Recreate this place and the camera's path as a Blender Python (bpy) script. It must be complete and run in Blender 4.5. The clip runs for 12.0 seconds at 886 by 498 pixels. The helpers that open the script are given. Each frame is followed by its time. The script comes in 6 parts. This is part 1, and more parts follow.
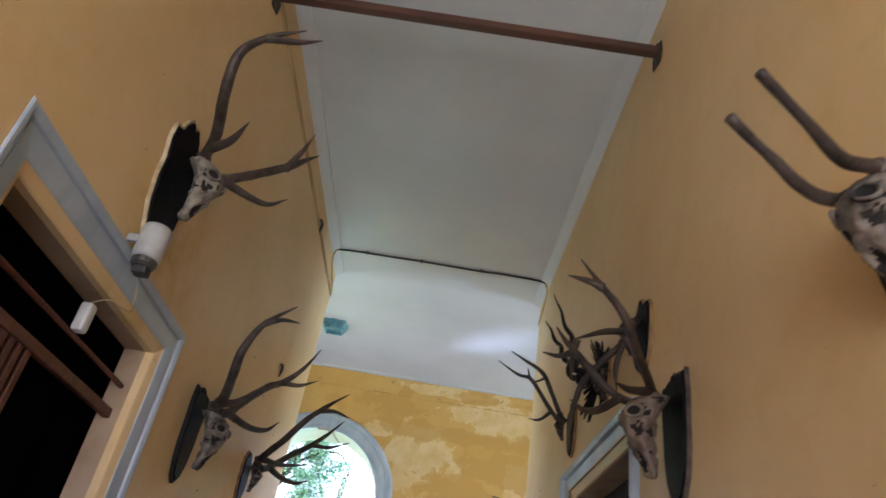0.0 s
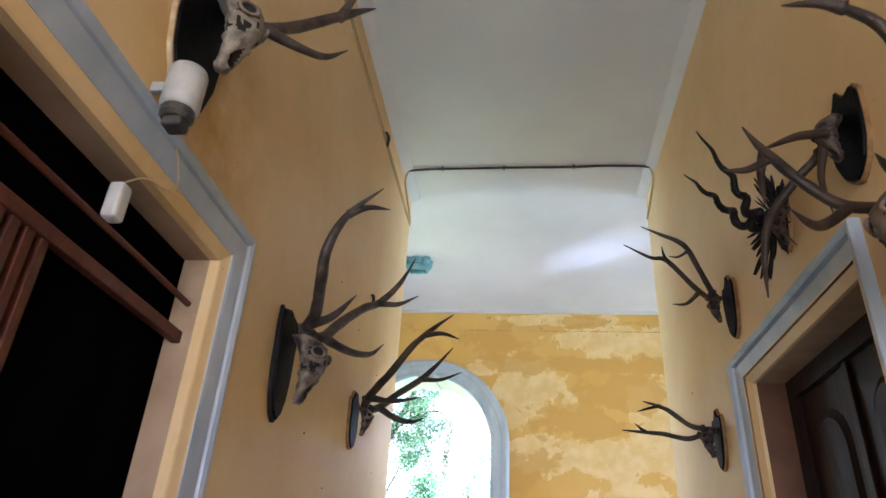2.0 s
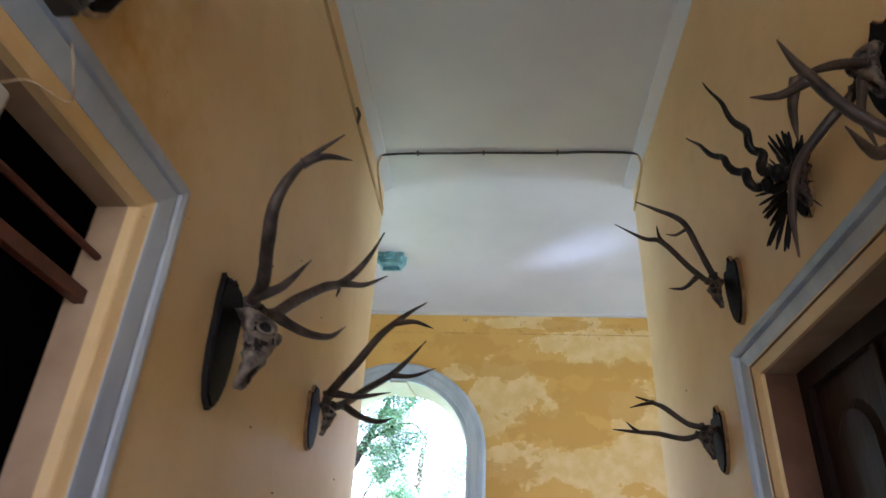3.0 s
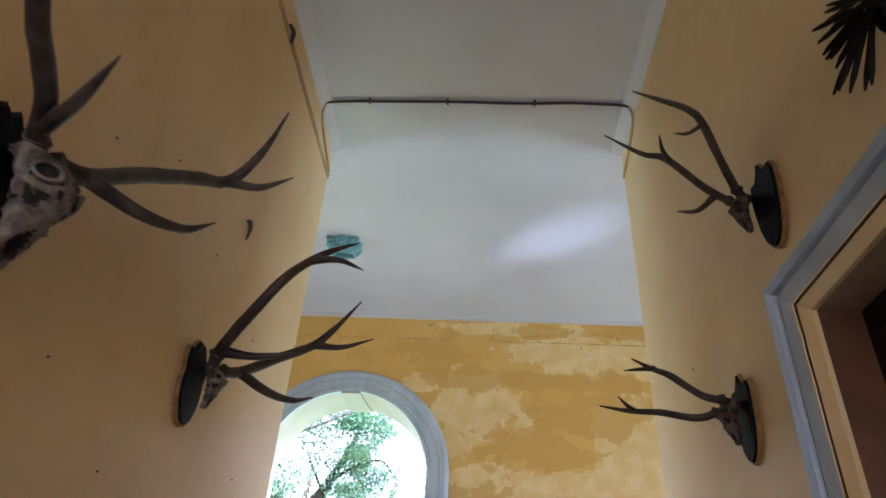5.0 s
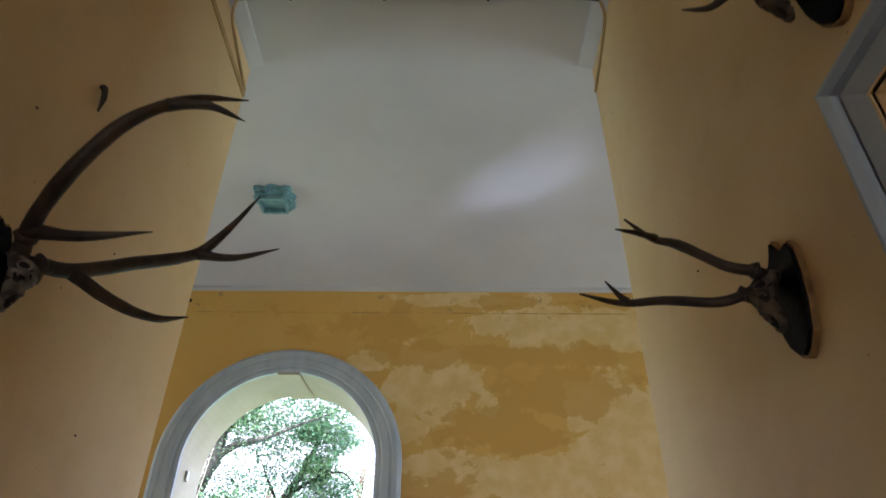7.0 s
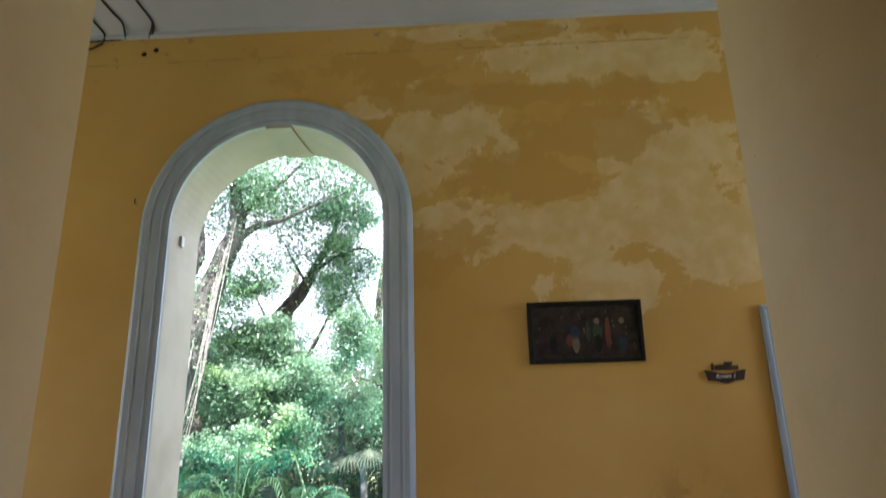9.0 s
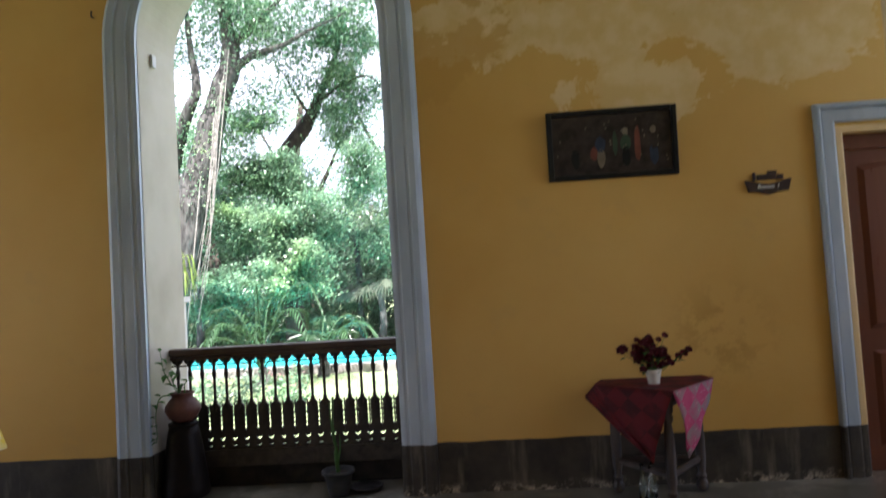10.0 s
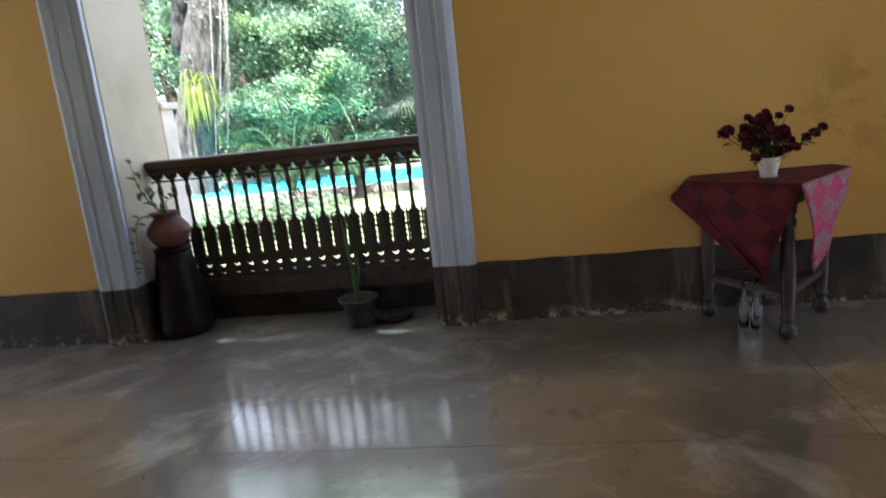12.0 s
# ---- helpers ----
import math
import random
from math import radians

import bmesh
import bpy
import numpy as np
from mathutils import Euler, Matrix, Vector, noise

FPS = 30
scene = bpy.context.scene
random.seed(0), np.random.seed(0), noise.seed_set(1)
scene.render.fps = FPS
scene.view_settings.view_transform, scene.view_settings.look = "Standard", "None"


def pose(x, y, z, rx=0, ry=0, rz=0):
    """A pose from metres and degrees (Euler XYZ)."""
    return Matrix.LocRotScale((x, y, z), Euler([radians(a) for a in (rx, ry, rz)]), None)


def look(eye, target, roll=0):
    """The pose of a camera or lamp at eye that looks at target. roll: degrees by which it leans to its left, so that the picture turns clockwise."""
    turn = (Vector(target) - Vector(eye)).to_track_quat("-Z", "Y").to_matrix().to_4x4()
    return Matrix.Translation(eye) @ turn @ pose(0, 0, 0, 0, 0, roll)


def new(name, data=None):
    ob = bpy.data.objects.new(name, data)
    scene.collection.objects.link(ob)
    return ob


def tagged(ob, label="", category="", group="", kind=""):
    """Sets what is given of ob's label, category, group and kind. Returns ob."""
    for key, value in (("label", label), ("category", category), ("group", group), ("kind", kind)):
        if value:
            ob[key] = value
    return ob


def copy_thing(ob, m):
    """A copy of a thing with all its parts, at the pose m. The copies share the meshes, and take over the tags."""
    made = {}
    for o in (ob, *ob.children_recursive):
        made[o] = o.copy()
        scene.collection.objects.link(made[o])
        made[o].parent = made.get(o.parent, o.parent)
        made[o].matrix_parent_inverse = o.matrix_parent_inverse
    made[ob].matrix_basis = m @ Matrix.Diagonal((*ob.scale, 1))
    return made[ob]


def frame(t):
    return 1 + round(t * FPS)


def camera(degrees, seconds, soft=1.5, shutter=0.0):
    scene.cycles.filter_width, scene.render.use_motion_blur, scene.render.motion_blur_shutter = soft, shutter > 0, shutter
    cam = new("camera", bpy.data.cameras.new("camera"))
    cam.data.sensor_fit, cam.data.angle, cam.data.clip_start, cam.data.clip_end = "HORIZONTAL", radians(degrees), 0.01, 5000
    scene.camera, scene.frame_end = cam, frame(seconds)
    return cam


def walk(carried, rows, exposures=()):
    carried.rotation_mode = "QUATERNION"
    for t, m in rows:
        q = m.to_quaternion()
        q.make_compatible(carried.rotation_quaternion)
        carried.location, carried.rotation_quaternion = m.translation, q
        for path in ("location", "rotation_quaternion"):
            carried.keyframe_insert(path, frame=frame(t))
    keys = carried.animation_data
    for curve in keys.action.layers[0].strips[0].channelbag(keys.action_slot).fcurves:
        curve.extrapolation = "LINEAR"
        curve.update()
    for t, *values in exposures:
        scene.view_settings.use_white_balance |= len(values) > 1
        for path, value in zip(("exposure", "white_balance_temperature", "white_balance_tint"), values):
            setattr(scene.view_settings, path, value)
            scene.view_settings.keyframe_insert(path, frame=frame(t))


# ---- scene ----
cam = camera(67.0, 12.0, shutter=0.35)
PATH = [
    (0, (0.664, 0.769, 1.39), (0.613, 2.463, 2.452), 10.0),
    (0.5, (0.573, 0.98, 1.347), (0.381, 2.697, 2.353), 9.7),
    (1, (0.507, 1.262, 1.344), (0.102, 3.003, 2.243), 9.6),
    (1.5, (0.412, 1.475, 1.344), (0.174, 3.227, 2.279), 5.8),
    (2, (0.43, 1.678, 1.347), (0.2, 3.426, 2.292), 3.4),
    (2.5, (0.465, 1.916, 1.354), (0.235, 3.636, 2.348), 3.8),
    (3, (0.406, 2.163, 1.366), (0.244, 3.895, 2.352), 3.0),
    (3.2, (0.416, 2.284, 1.34), (0.333, 4.055, 2.265), 4.8),
    (4.8, (0.514, 3.216, 1.368), (0.477, 4.918, 2.418), 3.5),
    (5, (0.553, 3.325, 1.36), (0.44, 4.99, 2.464), 3.6),
    (5.5, (0.633, 3.582, 1.383), (0.617, 5.248, 2.49), 1.7),
    (6, (0.616, 3.843, 1.383), (0.639, 5.482, 2.529), 4.9),
    (6.5, (0.643, 4.111, 1.375), (0.66, 5.804, 2.439), 3.3),
    (6.7, (0.672, 4.216, 1.367), (0.649, 5.847, 2.524), 1.2),
    (8.3, (0.684, 4.983, 1.397), (0.679, 6.762, 2.311), -0.2),
    (8.5, (0.682, 5.07, 1.406), (0.656, 6.885, 2.247), -0.7),
    (9, (0.719, 5.278, 1.408), (0.643, 7.19, 1.99), -1.5),
    (9.5, (0.675, 5.506, 1.309), (0.593, 7.467, 1.697), -2.1),
    (10, (0.712, 5.801, 1.406), (0.574, 7.794, 1.5), -3.5),
    (10.5, (0.734, 6.093, 1.394), (0.452, 8.068, 1.249), -4.2),
    (11, (0.674, 6.36, 1.368), (0.449, 8.319, 1.033), -3.7),
    (11.5, (0.721, 6.624, 1.271), (0.298, 8.556, 0.976), -8.4),
    (12, (0.658, 6.838, 1.167), (0.352, 8.77, 0.748), -6.2),
]
walk(cam, [(t, look(eye, target, roll)) for t, eye, target, roll in PATH],
     [(0.0, 4.22, 5400, 32), (0.5, 4.35, 5400, 32), (1.0, 4.42, 5400, 32), (1.5, 4.67, 5450, 32), (2.0, 4.67, 5450, 32), (3.0, 4.22, 5450, 32), (5.0, 4.08, 5500, 34),
      (5.5, 3.98, 5500, 34), (6.5, 3.52, 5800, 32), (8.5, 2.97, 6150, 28), (9.0, 2.9, 6150, 24.5), (10.0, 2.75, 6200, 24.5), (11.0, 2.95, 6200, 24.5), (12.0, 3.05, 6150, 24.5)])

# ---- plan, in metres ----
XL, XR = -0.677, 1.655         # corridor walls
YE = 7.40                      # where the corridor opens into the hall
YW, YO = 10.297, 10.86         # hall's arcade wall, inner and outer face
H = 5.02                       # ceiling
ARCX, ARCR, SPRING = -0.815, 0.865, 3.20
GROUND = -0.45
HX = 7.0                       # half length of the hall
YB = -2.6                      # back end of the corridor

# ---- world, sun, large lights ----
world = bpy.data.worlds.new("world")
scene.world = world
world.use_nodes = True
wn = world.node_tree.nodes
sky = wn.new("ShaderNodeTexSky")
sky.sky_type = "NISHITA"
sky.sun_disc = False
SUN = Vector((0.20, -0.48, 1.0)).normalized()
sky.sun_elevation = math.asin(SUN.z)
sky.sun_rotation = math.atan2(SUN.x, SUN.y)
sky.dust_density = 3.0
haze = wn.new("ShaderNodeMix")          # thin bright cloud over the blue
haze.data_type = "RGBA"
cloud_noise = wn.new("ShaderNodeTexNoise")
cloud_noise.inputs["Scale"].default_value, cloud_noise.inputs["Detail"].default_value = 2.2, 6.0
cloud_range = wn.new("ShaderNodeMapRange")
cloud_range.inputs[1].default_value, cloud_range.inputs[2].default_value = 0.25, 0.60
cloud_range.inputs[3].default_value, cloud_range.inputs[4].default_value = 0.45, 0.95
world.node_tree.links.new(cloud_noise.outputs[0], cloud_range.inputs[0])
world.node_tree.links.new(cloud_range.outputs[0], haze.inputs[0])
world.node_tree.links.new(sky.outputs[0], haze.inputs[6])
haze.inputs[7].default_value = (2.5, 2.62, 2.8, 1)
world.node_tree.links.new(haze.outputs[2], wn["Background"].inputs[0])
wn["Background"].inputs[1].default_value = 0.15
sun = new("sun", bpy.data.lights.new("sun", "SUN"))
sun.data.energy, sun.data.angle, sun.data.color = 5.0, radians(0.5), (1.0, 0.95, 0.86)
sun.matrix_world = look(SUN * 40, (0, 0, 0))


def sky_fill(name, eye, target, width, height, watts, colour):
    """An added area lamp that stands in for sky light through an opening."""
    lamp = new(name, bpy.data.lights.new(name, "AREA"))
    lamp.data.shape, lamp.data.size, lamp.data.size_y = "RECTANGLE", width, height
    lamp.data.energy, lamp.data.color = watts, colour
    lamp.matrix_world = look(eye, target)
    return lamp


# fill lamps added out of view at the hall ends and corridor back
sky_fill("sky_fill_hall_west", (-HX - 0.02, 8.8, 2.0), (1.6, 4.6, 2.8), 2.2, 3.0, 8.0, (0.52, 0.77, 1.0))
sky_fill("sky_fill_hall_east", (HX + 0.02, 8.8, 2.6), (0, 9.1, 2.6), 2.6, 3.0, 9.5, (0.52, 0.77, 1.0))
# added lamp outside, above the arch, to brighten the hall floor
sky_fill("sky_fill_arch", (ARCX, YO + 1.4, 5.7), (ARCX - 0.2, 8.2, 0.0), 2.6, 1.6, 10, (0.66, 0.85, 1.0))
sky_fill("sky_fill_corridor_back", (0.4, YB - 0.02, 1.7), (1.5, 4.6, 2.4), 1.8, 2.6, 5.5, (1.0, 0.97, 0.93))
# spot lamp added for the bright patch on the hall ceiling; its source is invented
glint = new("ceiling_patch_spot", bpy.data.lights.new("ceiling_patch_spot", "SPOT"))
glint.data.energy, glint.data.spot_size, glint.data.spot_blend, glint.data.shadow_soft_size = 340, radians(8.4), 1.0, 0.3
glint.data.color = (0.76, 0.89, 1.0)
glint.matrix_world = look((-3.0, 12.1, -0.36), (1.42, 8.50, H))

# ---- materials ----
def material(name, rough=0.6, metal=0.0, spec=0.4):
    m = bpy.data.materials.new(name)
    m.use_nodes = True
    b = m.node_tree.nodes["Principled BSDF"]
    b.inputs["Roughness"].default_value = rough
    b.inputs["Metallic"].default_value = metal
    b.inputs["Specular IOR Level"].default_value = spec
    return m, m.node_tree.nodes, m.node_tree.links, b


def mixed(n, l, fac, a, b):
    """A colour between a and b; either may be a socket."""
    x = n.new("ShaderNodeMix")
    x.data_type = "RGBA"
    l.new(fac, x.inputs[0])
    for k, v in ((6, a), (7, b)):
        if isinstance(v, tuple):
            x.inputs[k].default_value = (*v, 1)
        else:
            l.new(v, x.inputs[k])
    return x.outputs[2]


def noisy(n, l, scale, detail=5.0, rough=0.55, low=0.35, high=0.65, stretch=(1, 1, 1), seed=0.0, distort=0.0):
    """Noise in the object's own space, spread over 0 to 1 between low and high."""
    t = n.new("ShaderNodeTexCoord")
    p = n.new("ShaderNodeMapping")
    p.inputs["Scale"].default_value = stretch
    p.inputs["Location"].default_value = (seed, seed * 1.7, seed * 0.6)
    x = n.new("ShaderNodeTexNoise")
    x.inputs["Scale"].default_value, x.inputs["Detail"].default_value, x.inputs["Roughness"].default_value = scale, detail, rough
    x.inputs["Distortion"].default_value = distort
    l.new(t.outputs["Object"], p.inputs[0])
    l.new(p.outputs[0], x.inputs["Vector"])
    r = n.new("ShaderNodeMapRange")
    r.inputs[1].default_value, r.inputs[2].default_value = low, high
    l.new(x.outputs[0], r.inputs[0])
    return r.outputs[0]


def relief(n, l, b, height, strength, distance=0.01):
    x = n.new("ShaderNodeBump")
    x.inputs["Strength"].default_value, x.inputs["Distance"].default_value = strength, distance
    l.new(height, x.inputs["Height"])
    l.new(x.outputs[0], b.inputs["Normal"])


def simple(name, dark, light, scale, rough=0.6, metal=0.0, spec=0.4, bump=0.15, stretch=(1, 1, 1), low=0.35, high=0.65, fine=60.0):
    m, n, l, b = material(name, rough, metal, spec)
    f = noisy(n, l, scale, low=low, high=high, stretch=stretch)
    l.new(mixed(n, l, f, dark, light), b.inputs["Base Color"])
    g = noisy(n, l, fine, 3.0, low=0.2, high=0.8, stretch=stretch)
    relief(n, l, b, g, bump, 0.004)
    r = n.new("ShaderNodeMapRange")
    r.inputs[3].default_value, r.inputs[4].default_value = max(0.03, rough - 0.1), min(1.0, rough + 0.1)
    l.new(g, r.inputs[0])
    l.new(r.outputs[0], b.inputs["Roughness"])
    return m


def above(n, l, low, high):
    """0 below the height low, 1 above high."""
    t = n.new("ShaderNodeTexCoord")
    s = n.new("ShaderNodeSeparateXYZ")
    l.new(t.outputs["Object"], s.inputs[0])
    r = n.new("ShaderNodeMapRange")
    r.inputs[1].default_value, r.inputs[2].default_value = low, high
    l.new(s.outputs[2], r.inputs[0])
    return r.outputs[0]


def times(n, l, a, b, op="MULTIPLY"):
    x = n.new("ShaderNodeMath")
    x.operation = op
    for k, v in enumerate((a, b)):
        if isinstance(v, float):
            x.inputs[k].default_value = v
        else:
            l.new(v, x.inputs[k])
    x.use_clamp = True
    return x.outputs[0]


def wall_paint():
    """Old ochre limewash with clouds, scuffs and slight trowel relief."""
    m, n, l, b = material("ochre_limewash", 0.5, 0, 0.35)
    c = mixed(n, l, noisy(n, l, 0.9, 4, low=0.35, high=0.7), (0.63, 0.437, 0.200), (0.71, 0.527, 0.287))
    c = mixed(n, l, times(n, l, noisy(n, l, 5.0, 6, 0.7, 0.52, 0.75), 0.45), c, (0.56, 0.375, 0.145))
    c = mixed(n, l, noisy(n, l, 38.0, 2, 0.5, 0.765, 0.79), c, (0.26, 0.15, 0.06))
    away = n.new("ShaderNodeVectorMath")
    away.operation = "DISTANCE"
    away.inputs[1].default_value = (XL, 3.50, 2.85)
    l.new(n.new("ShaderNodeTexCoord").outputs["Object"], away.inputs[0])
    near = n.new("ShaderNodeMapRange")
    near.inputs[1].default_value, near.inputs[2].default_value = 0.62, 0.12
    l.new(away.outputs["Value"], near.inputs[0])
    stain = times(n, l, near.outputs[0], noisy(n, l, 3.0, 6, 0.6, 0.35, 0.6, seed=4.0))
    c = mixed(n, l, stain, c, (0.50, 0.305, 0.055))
    l.new(c, b.inputs["Base Color"])
    relief(n, l, b, noisy(n, l, 5.0, 6, 0.6, 0.2, 0.8), 0.14, 0.02)
    return m


def stained_paint():
    """The same wash where damp has lifted the coat in pale blotches high on the wall."""
    m, n, l, b = material("damp_stained_limewash", 0.55, 0, 0.3)
    c = mixed(n, l, noisy(n, l, 0.8, 4, low=0.35, high=0.7), (0.58, 0.338, 0.080), (0.64, 0.405, 0.120))
    # lifted patches: soft ovals (x, z, half width, half height) broken up by noise
    def ovals(rows, ragged, low, high, seed):
        t = n.new("ShaderNodeTexCoord")
        total = None
        for x, z, rx, rz in rows:
            p = n.new("ShaderNodeMapping")
            p.vector_type = "TEXTURE"
            p.inputs["Location"].default_value, p.inputs["Scale"].default_value = (x, YW, z), (rx, 1.0, rz)
            l.new(t.outputs["Object"], p.inputs[0])
            d = n.new("ShaderNodeVectorMath")
            d.operation = "LENGTH"
            l.new(p.outputs[0], d.inputs[0])
            k = n.new("ShaderNodeMapRange")
            k.inputs[1].default_value, k.inputs[2].default_value = 1.9, 0.1
            l.new(d.outputs["Value"], k.inputs[0])
            total = k.outputs[0] if total is None else times(n, l, total, k.outputs[0], "MAXIMUM")
        rough = times(n, l, noisy(n, l, 2.3, 9, 0.64, 0.2, 0.8, seed=seed, distort=0.3), ragged)
        r = n.new("ShaderNodeMapRange")
        r.inputs[1].default_value, r.inputs[2].default_value = low, high
        l.new(times(n, l, times(n, l, total, 0.62), rough, "ADD"), r.inputs[0])
        return r.outputs[0]

    patch = ovals(((0.52, 3.92, 0.42, 0.36), (0.30, 3.55, 0.16, 0.25), (1.95, 4.58, 1.05, 0.20), (0.75, 4.90, 0.7, 0.08), (1.55, 3.05, 1.25, 0.20),
                   (2.35, 3.55, 0.55, 0.45), (0.55, 3.18, 0.40, 0.14), (2.75, 3.05, 0.55, 0.40), (1.75, 2.62, 0.40, 0.30), (1.05, 3.75, 0.12, 0.16), (-0.05, 4.20, 0.22, 0.12)), 0.80, 0.66, 0.70, 5.2)
    pale = mixed(n, l, noisy(n, l, 6.0, 5, low=0.4, high=0.62), (0.65, 0.455, 0.185), (0.71, 0.53, 0.265))
    c = mixed(n, l, patch, c, pale)
    damp = ovals(((-0.30, 4.62, 0.75, 0.22), (1.20, 4.28, 1.3, 0.16), (1.15, 3.52, 0.50, 0.25), (1.75, 3.92, 0.7, 0.25), (1.3, 4.86, 0.35, 0.07), (1.9, 4.86, 0.30, 0.07), (0.55, 2.85, 0.55, 0.25)), 0.80, 0.72, 0.78, 7.9)
    c = mixed(n, l, times(n, l, damp, 0.75), c, (0.53, 0.305, 0.07))
    crack = n.new("ShaderNodeTexCoord")
    line = n.new("ShaderNodeSeparateXYZ")
    l.new(crack.outputs["Object"], line.inputs[0])
    off = n.new("ShaderNodeMath")
    off.operation = "COMPARE"
    off.inputs[1].default_value, off.inputs[2].default_value = 4.735, 0.006
    l.new(line.outputs[2], off.inputs[0])
    c = mixed(n, l, times(n, l, off.outputs[0], noisy(n, l, 5.0, 6, 0.7, 0.42, 0.6, seed=1.3)), c, (0.36, 0.22, 0.07))
    low_stain = noisy(n, l, 2.0, 6, 0.65, 0.62, 0.66, seed=11.5)
    c = mixed(n, l, times(n, l, low_stain, 0.16), c, (0.48, 0.32, 0.12))
    c = mixed(n, l, times(n, l, noisy(n, l, 9.0, 8, 0.7, 0.62, 0.66), above(n, l, 4.5, 4.7)), c, (0.38, 0.25, 0.10))
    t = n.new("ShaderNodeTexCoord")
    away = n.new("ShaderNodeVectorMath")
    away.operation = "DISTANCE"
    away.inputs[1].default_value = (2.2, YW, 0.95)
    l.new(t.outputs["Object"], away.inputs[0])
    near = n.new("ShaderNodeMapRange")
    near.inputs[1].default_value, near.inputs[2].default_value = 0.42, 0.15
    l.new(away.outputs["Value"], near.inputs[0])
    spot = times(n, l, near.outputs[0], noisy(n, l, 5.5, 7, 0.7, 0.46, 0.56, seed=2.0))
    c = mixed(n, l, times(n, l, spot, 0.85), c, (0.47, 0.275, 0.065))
    l.new(c, b.inputs["Base Color"])
    relief(n, l, b, noisy(n, l, 5.0, 6, 0.6, 0.2, 0.8), 0.12, 0.02)
    return m


def cement_floor():
    """Polished grey-brown cement."""
    m, n, l, b = material("polished_cement", 0.3, 0, 0.5)
    b.inputs["Coat Weight"].default_value, b.inputs["Coat Roughness"].default_value = 1.0, 0.105
    b.inputs["Coat IOR"].default_value = 2.3
    c = mixed(n, l, noisy(n, l, 0.9, 5, 0.55, 0.3, 0.7), (0.118, 0.106, 0.080), (0.240, 0.222, 0.178))
    c = mixed(n, l, noisy(n, l, 4.0, 7, 0.62, 0.3, 0.8), c, (0.125, 0.107, 0.080))
    c = mixed(n, l, times(n, l, noisy(n, l, 1.3, 4, 0.5, 0.4, 0.75, seed=3.0), 0.6), c, (0.075, 0.062, 0.045))
    c = mixed(n, l, times(n, l, noisy(n, l, 2.6, 8, 0.66, 0.52, 0.72, seed=6.1, distort=0.5), 0.75), c, (0.44, 0.415, 0.345))
    c = mixed(n, l, times(n, l, noisy(n, l, 7.0, 7, 0.7, 0.60, 0.66, seed=8.3, stretch=(1, 0.45, 1)), 0.6), c, (0.06, 0.05, 0.038))
    l.new(c, b.inputs["Base Color"])
    r = n.new("ShaderNodeMapRange")
    r.inputs[3].default_value, r.inputs[4].default_value = 0.26, 0.5
    l.new(noisy(n, l, 3.2, 6, 0.58, 0.25, 0.8), r.inputs[0])
    l.new(r.outputs[0], b.inputs["Roughness"])
    relief(n, l, b, noisy(n, l, 4.0, 5, 0.55, 0.2, 0.8), 0.10, 0.012)
    return m


def dado_cement():
    """Dark cement skirting, with lime crumbs and drips near the floor."""
    m, n, l, b = material("dark_cement_skirting", 0.55, 0, 0.35)
    c = mixed(n, l, noisy(n, l, 3.0, 7, 0.65, 0.35, 0.7), (0.016, 0.013, 0.010), (0.062, 0.050, 0.037))
    c = mixed(n, l, times(n, l, noisy(n, l, 9.0, 6, 0.6, 0.55, 0.7, stretch=(1, 1, 0.15)), 0.5), c, (0.20, 0.165, 0.12))
    foot = n.new("ShaderNodeMath")
    foot.operation = "SUBTRACT"
    foot.inputs[0].default_value = 1.0
    l.new(above(n, l, 0.015, 0.075), foot.inputs[1])
    c = mixed(n, l, times(n, l, noisy(n, l, 13.0, 8, 0.75, 0.5, 0.62), foot.outputs[0]), c, (0.42, 0.36, 0.28))
    l.new(c, b.inputs["Base Color"])
    relief(n, l, b, noisy(n, l, 14.0, 8, 0.7, 0.2, 0.8), 0.35, 0.012)
    return m


def bone():
    m, n, l, b = material("weathered_bone", 0.65, 0, 0.3)
    c = mixed(n, l, noisy(n, l, 14.0, 6, 0.65, 0.30, 0.62), (0.055, 0.040, 0.030), (0.29, 0.25, 0.205))
    l.new(c, b.inputs["Base Color"])
    relief(n, l, b, noisy(n, l, 40.0, 5, 0.6, 0.2, 0.8), 0.5, 0.01)
    return m


def leaf_material(name, dark, light, warm):
    m, n, l, b = material(name, 0.32, 0, 0.55)
    g = n.new("ShaderNodeNewGeometry")
    c = mixed(n, l, g.outputs["Random Per Island"], dark, light)
    c = mixed(n, l, noisy(n, l, 0.45, 3, 0.5, 0.5, 0.7), c, warm)
    # clump-sized dark patches painted in, standing for shade among the leaves
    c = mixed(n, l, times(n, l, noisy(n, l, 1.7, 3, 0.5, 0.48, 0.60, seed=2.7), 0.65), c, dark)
    l.new(c, b.inputs["Base Color"])
    t = n.new("ShaderNodeBsdfTranslucent")
    l.new(c, t.inputs[0])
    x = n.new("ShaderNodeMixShader")
    x.inputs[0].default_value = 0.42
    l.new(b.outputs[0], x.inputs[1])
    l.new(t.outputs[0], x.inputs[2])
    l.new(x.outputs[0], n["Material Output"].inputs[0])
    return m


def clear_glass():
    m, n, l, b = material("bottle_glass", 0.05, 0, 0.5)
    b.inputs["Base Color"].default_value = (0.85, 0.92, 0.9, 1)
    b.inputs["Transmission Weight"].default_value = 1.0
    b.inputs["IOR"].default_value = 1.45
    return m


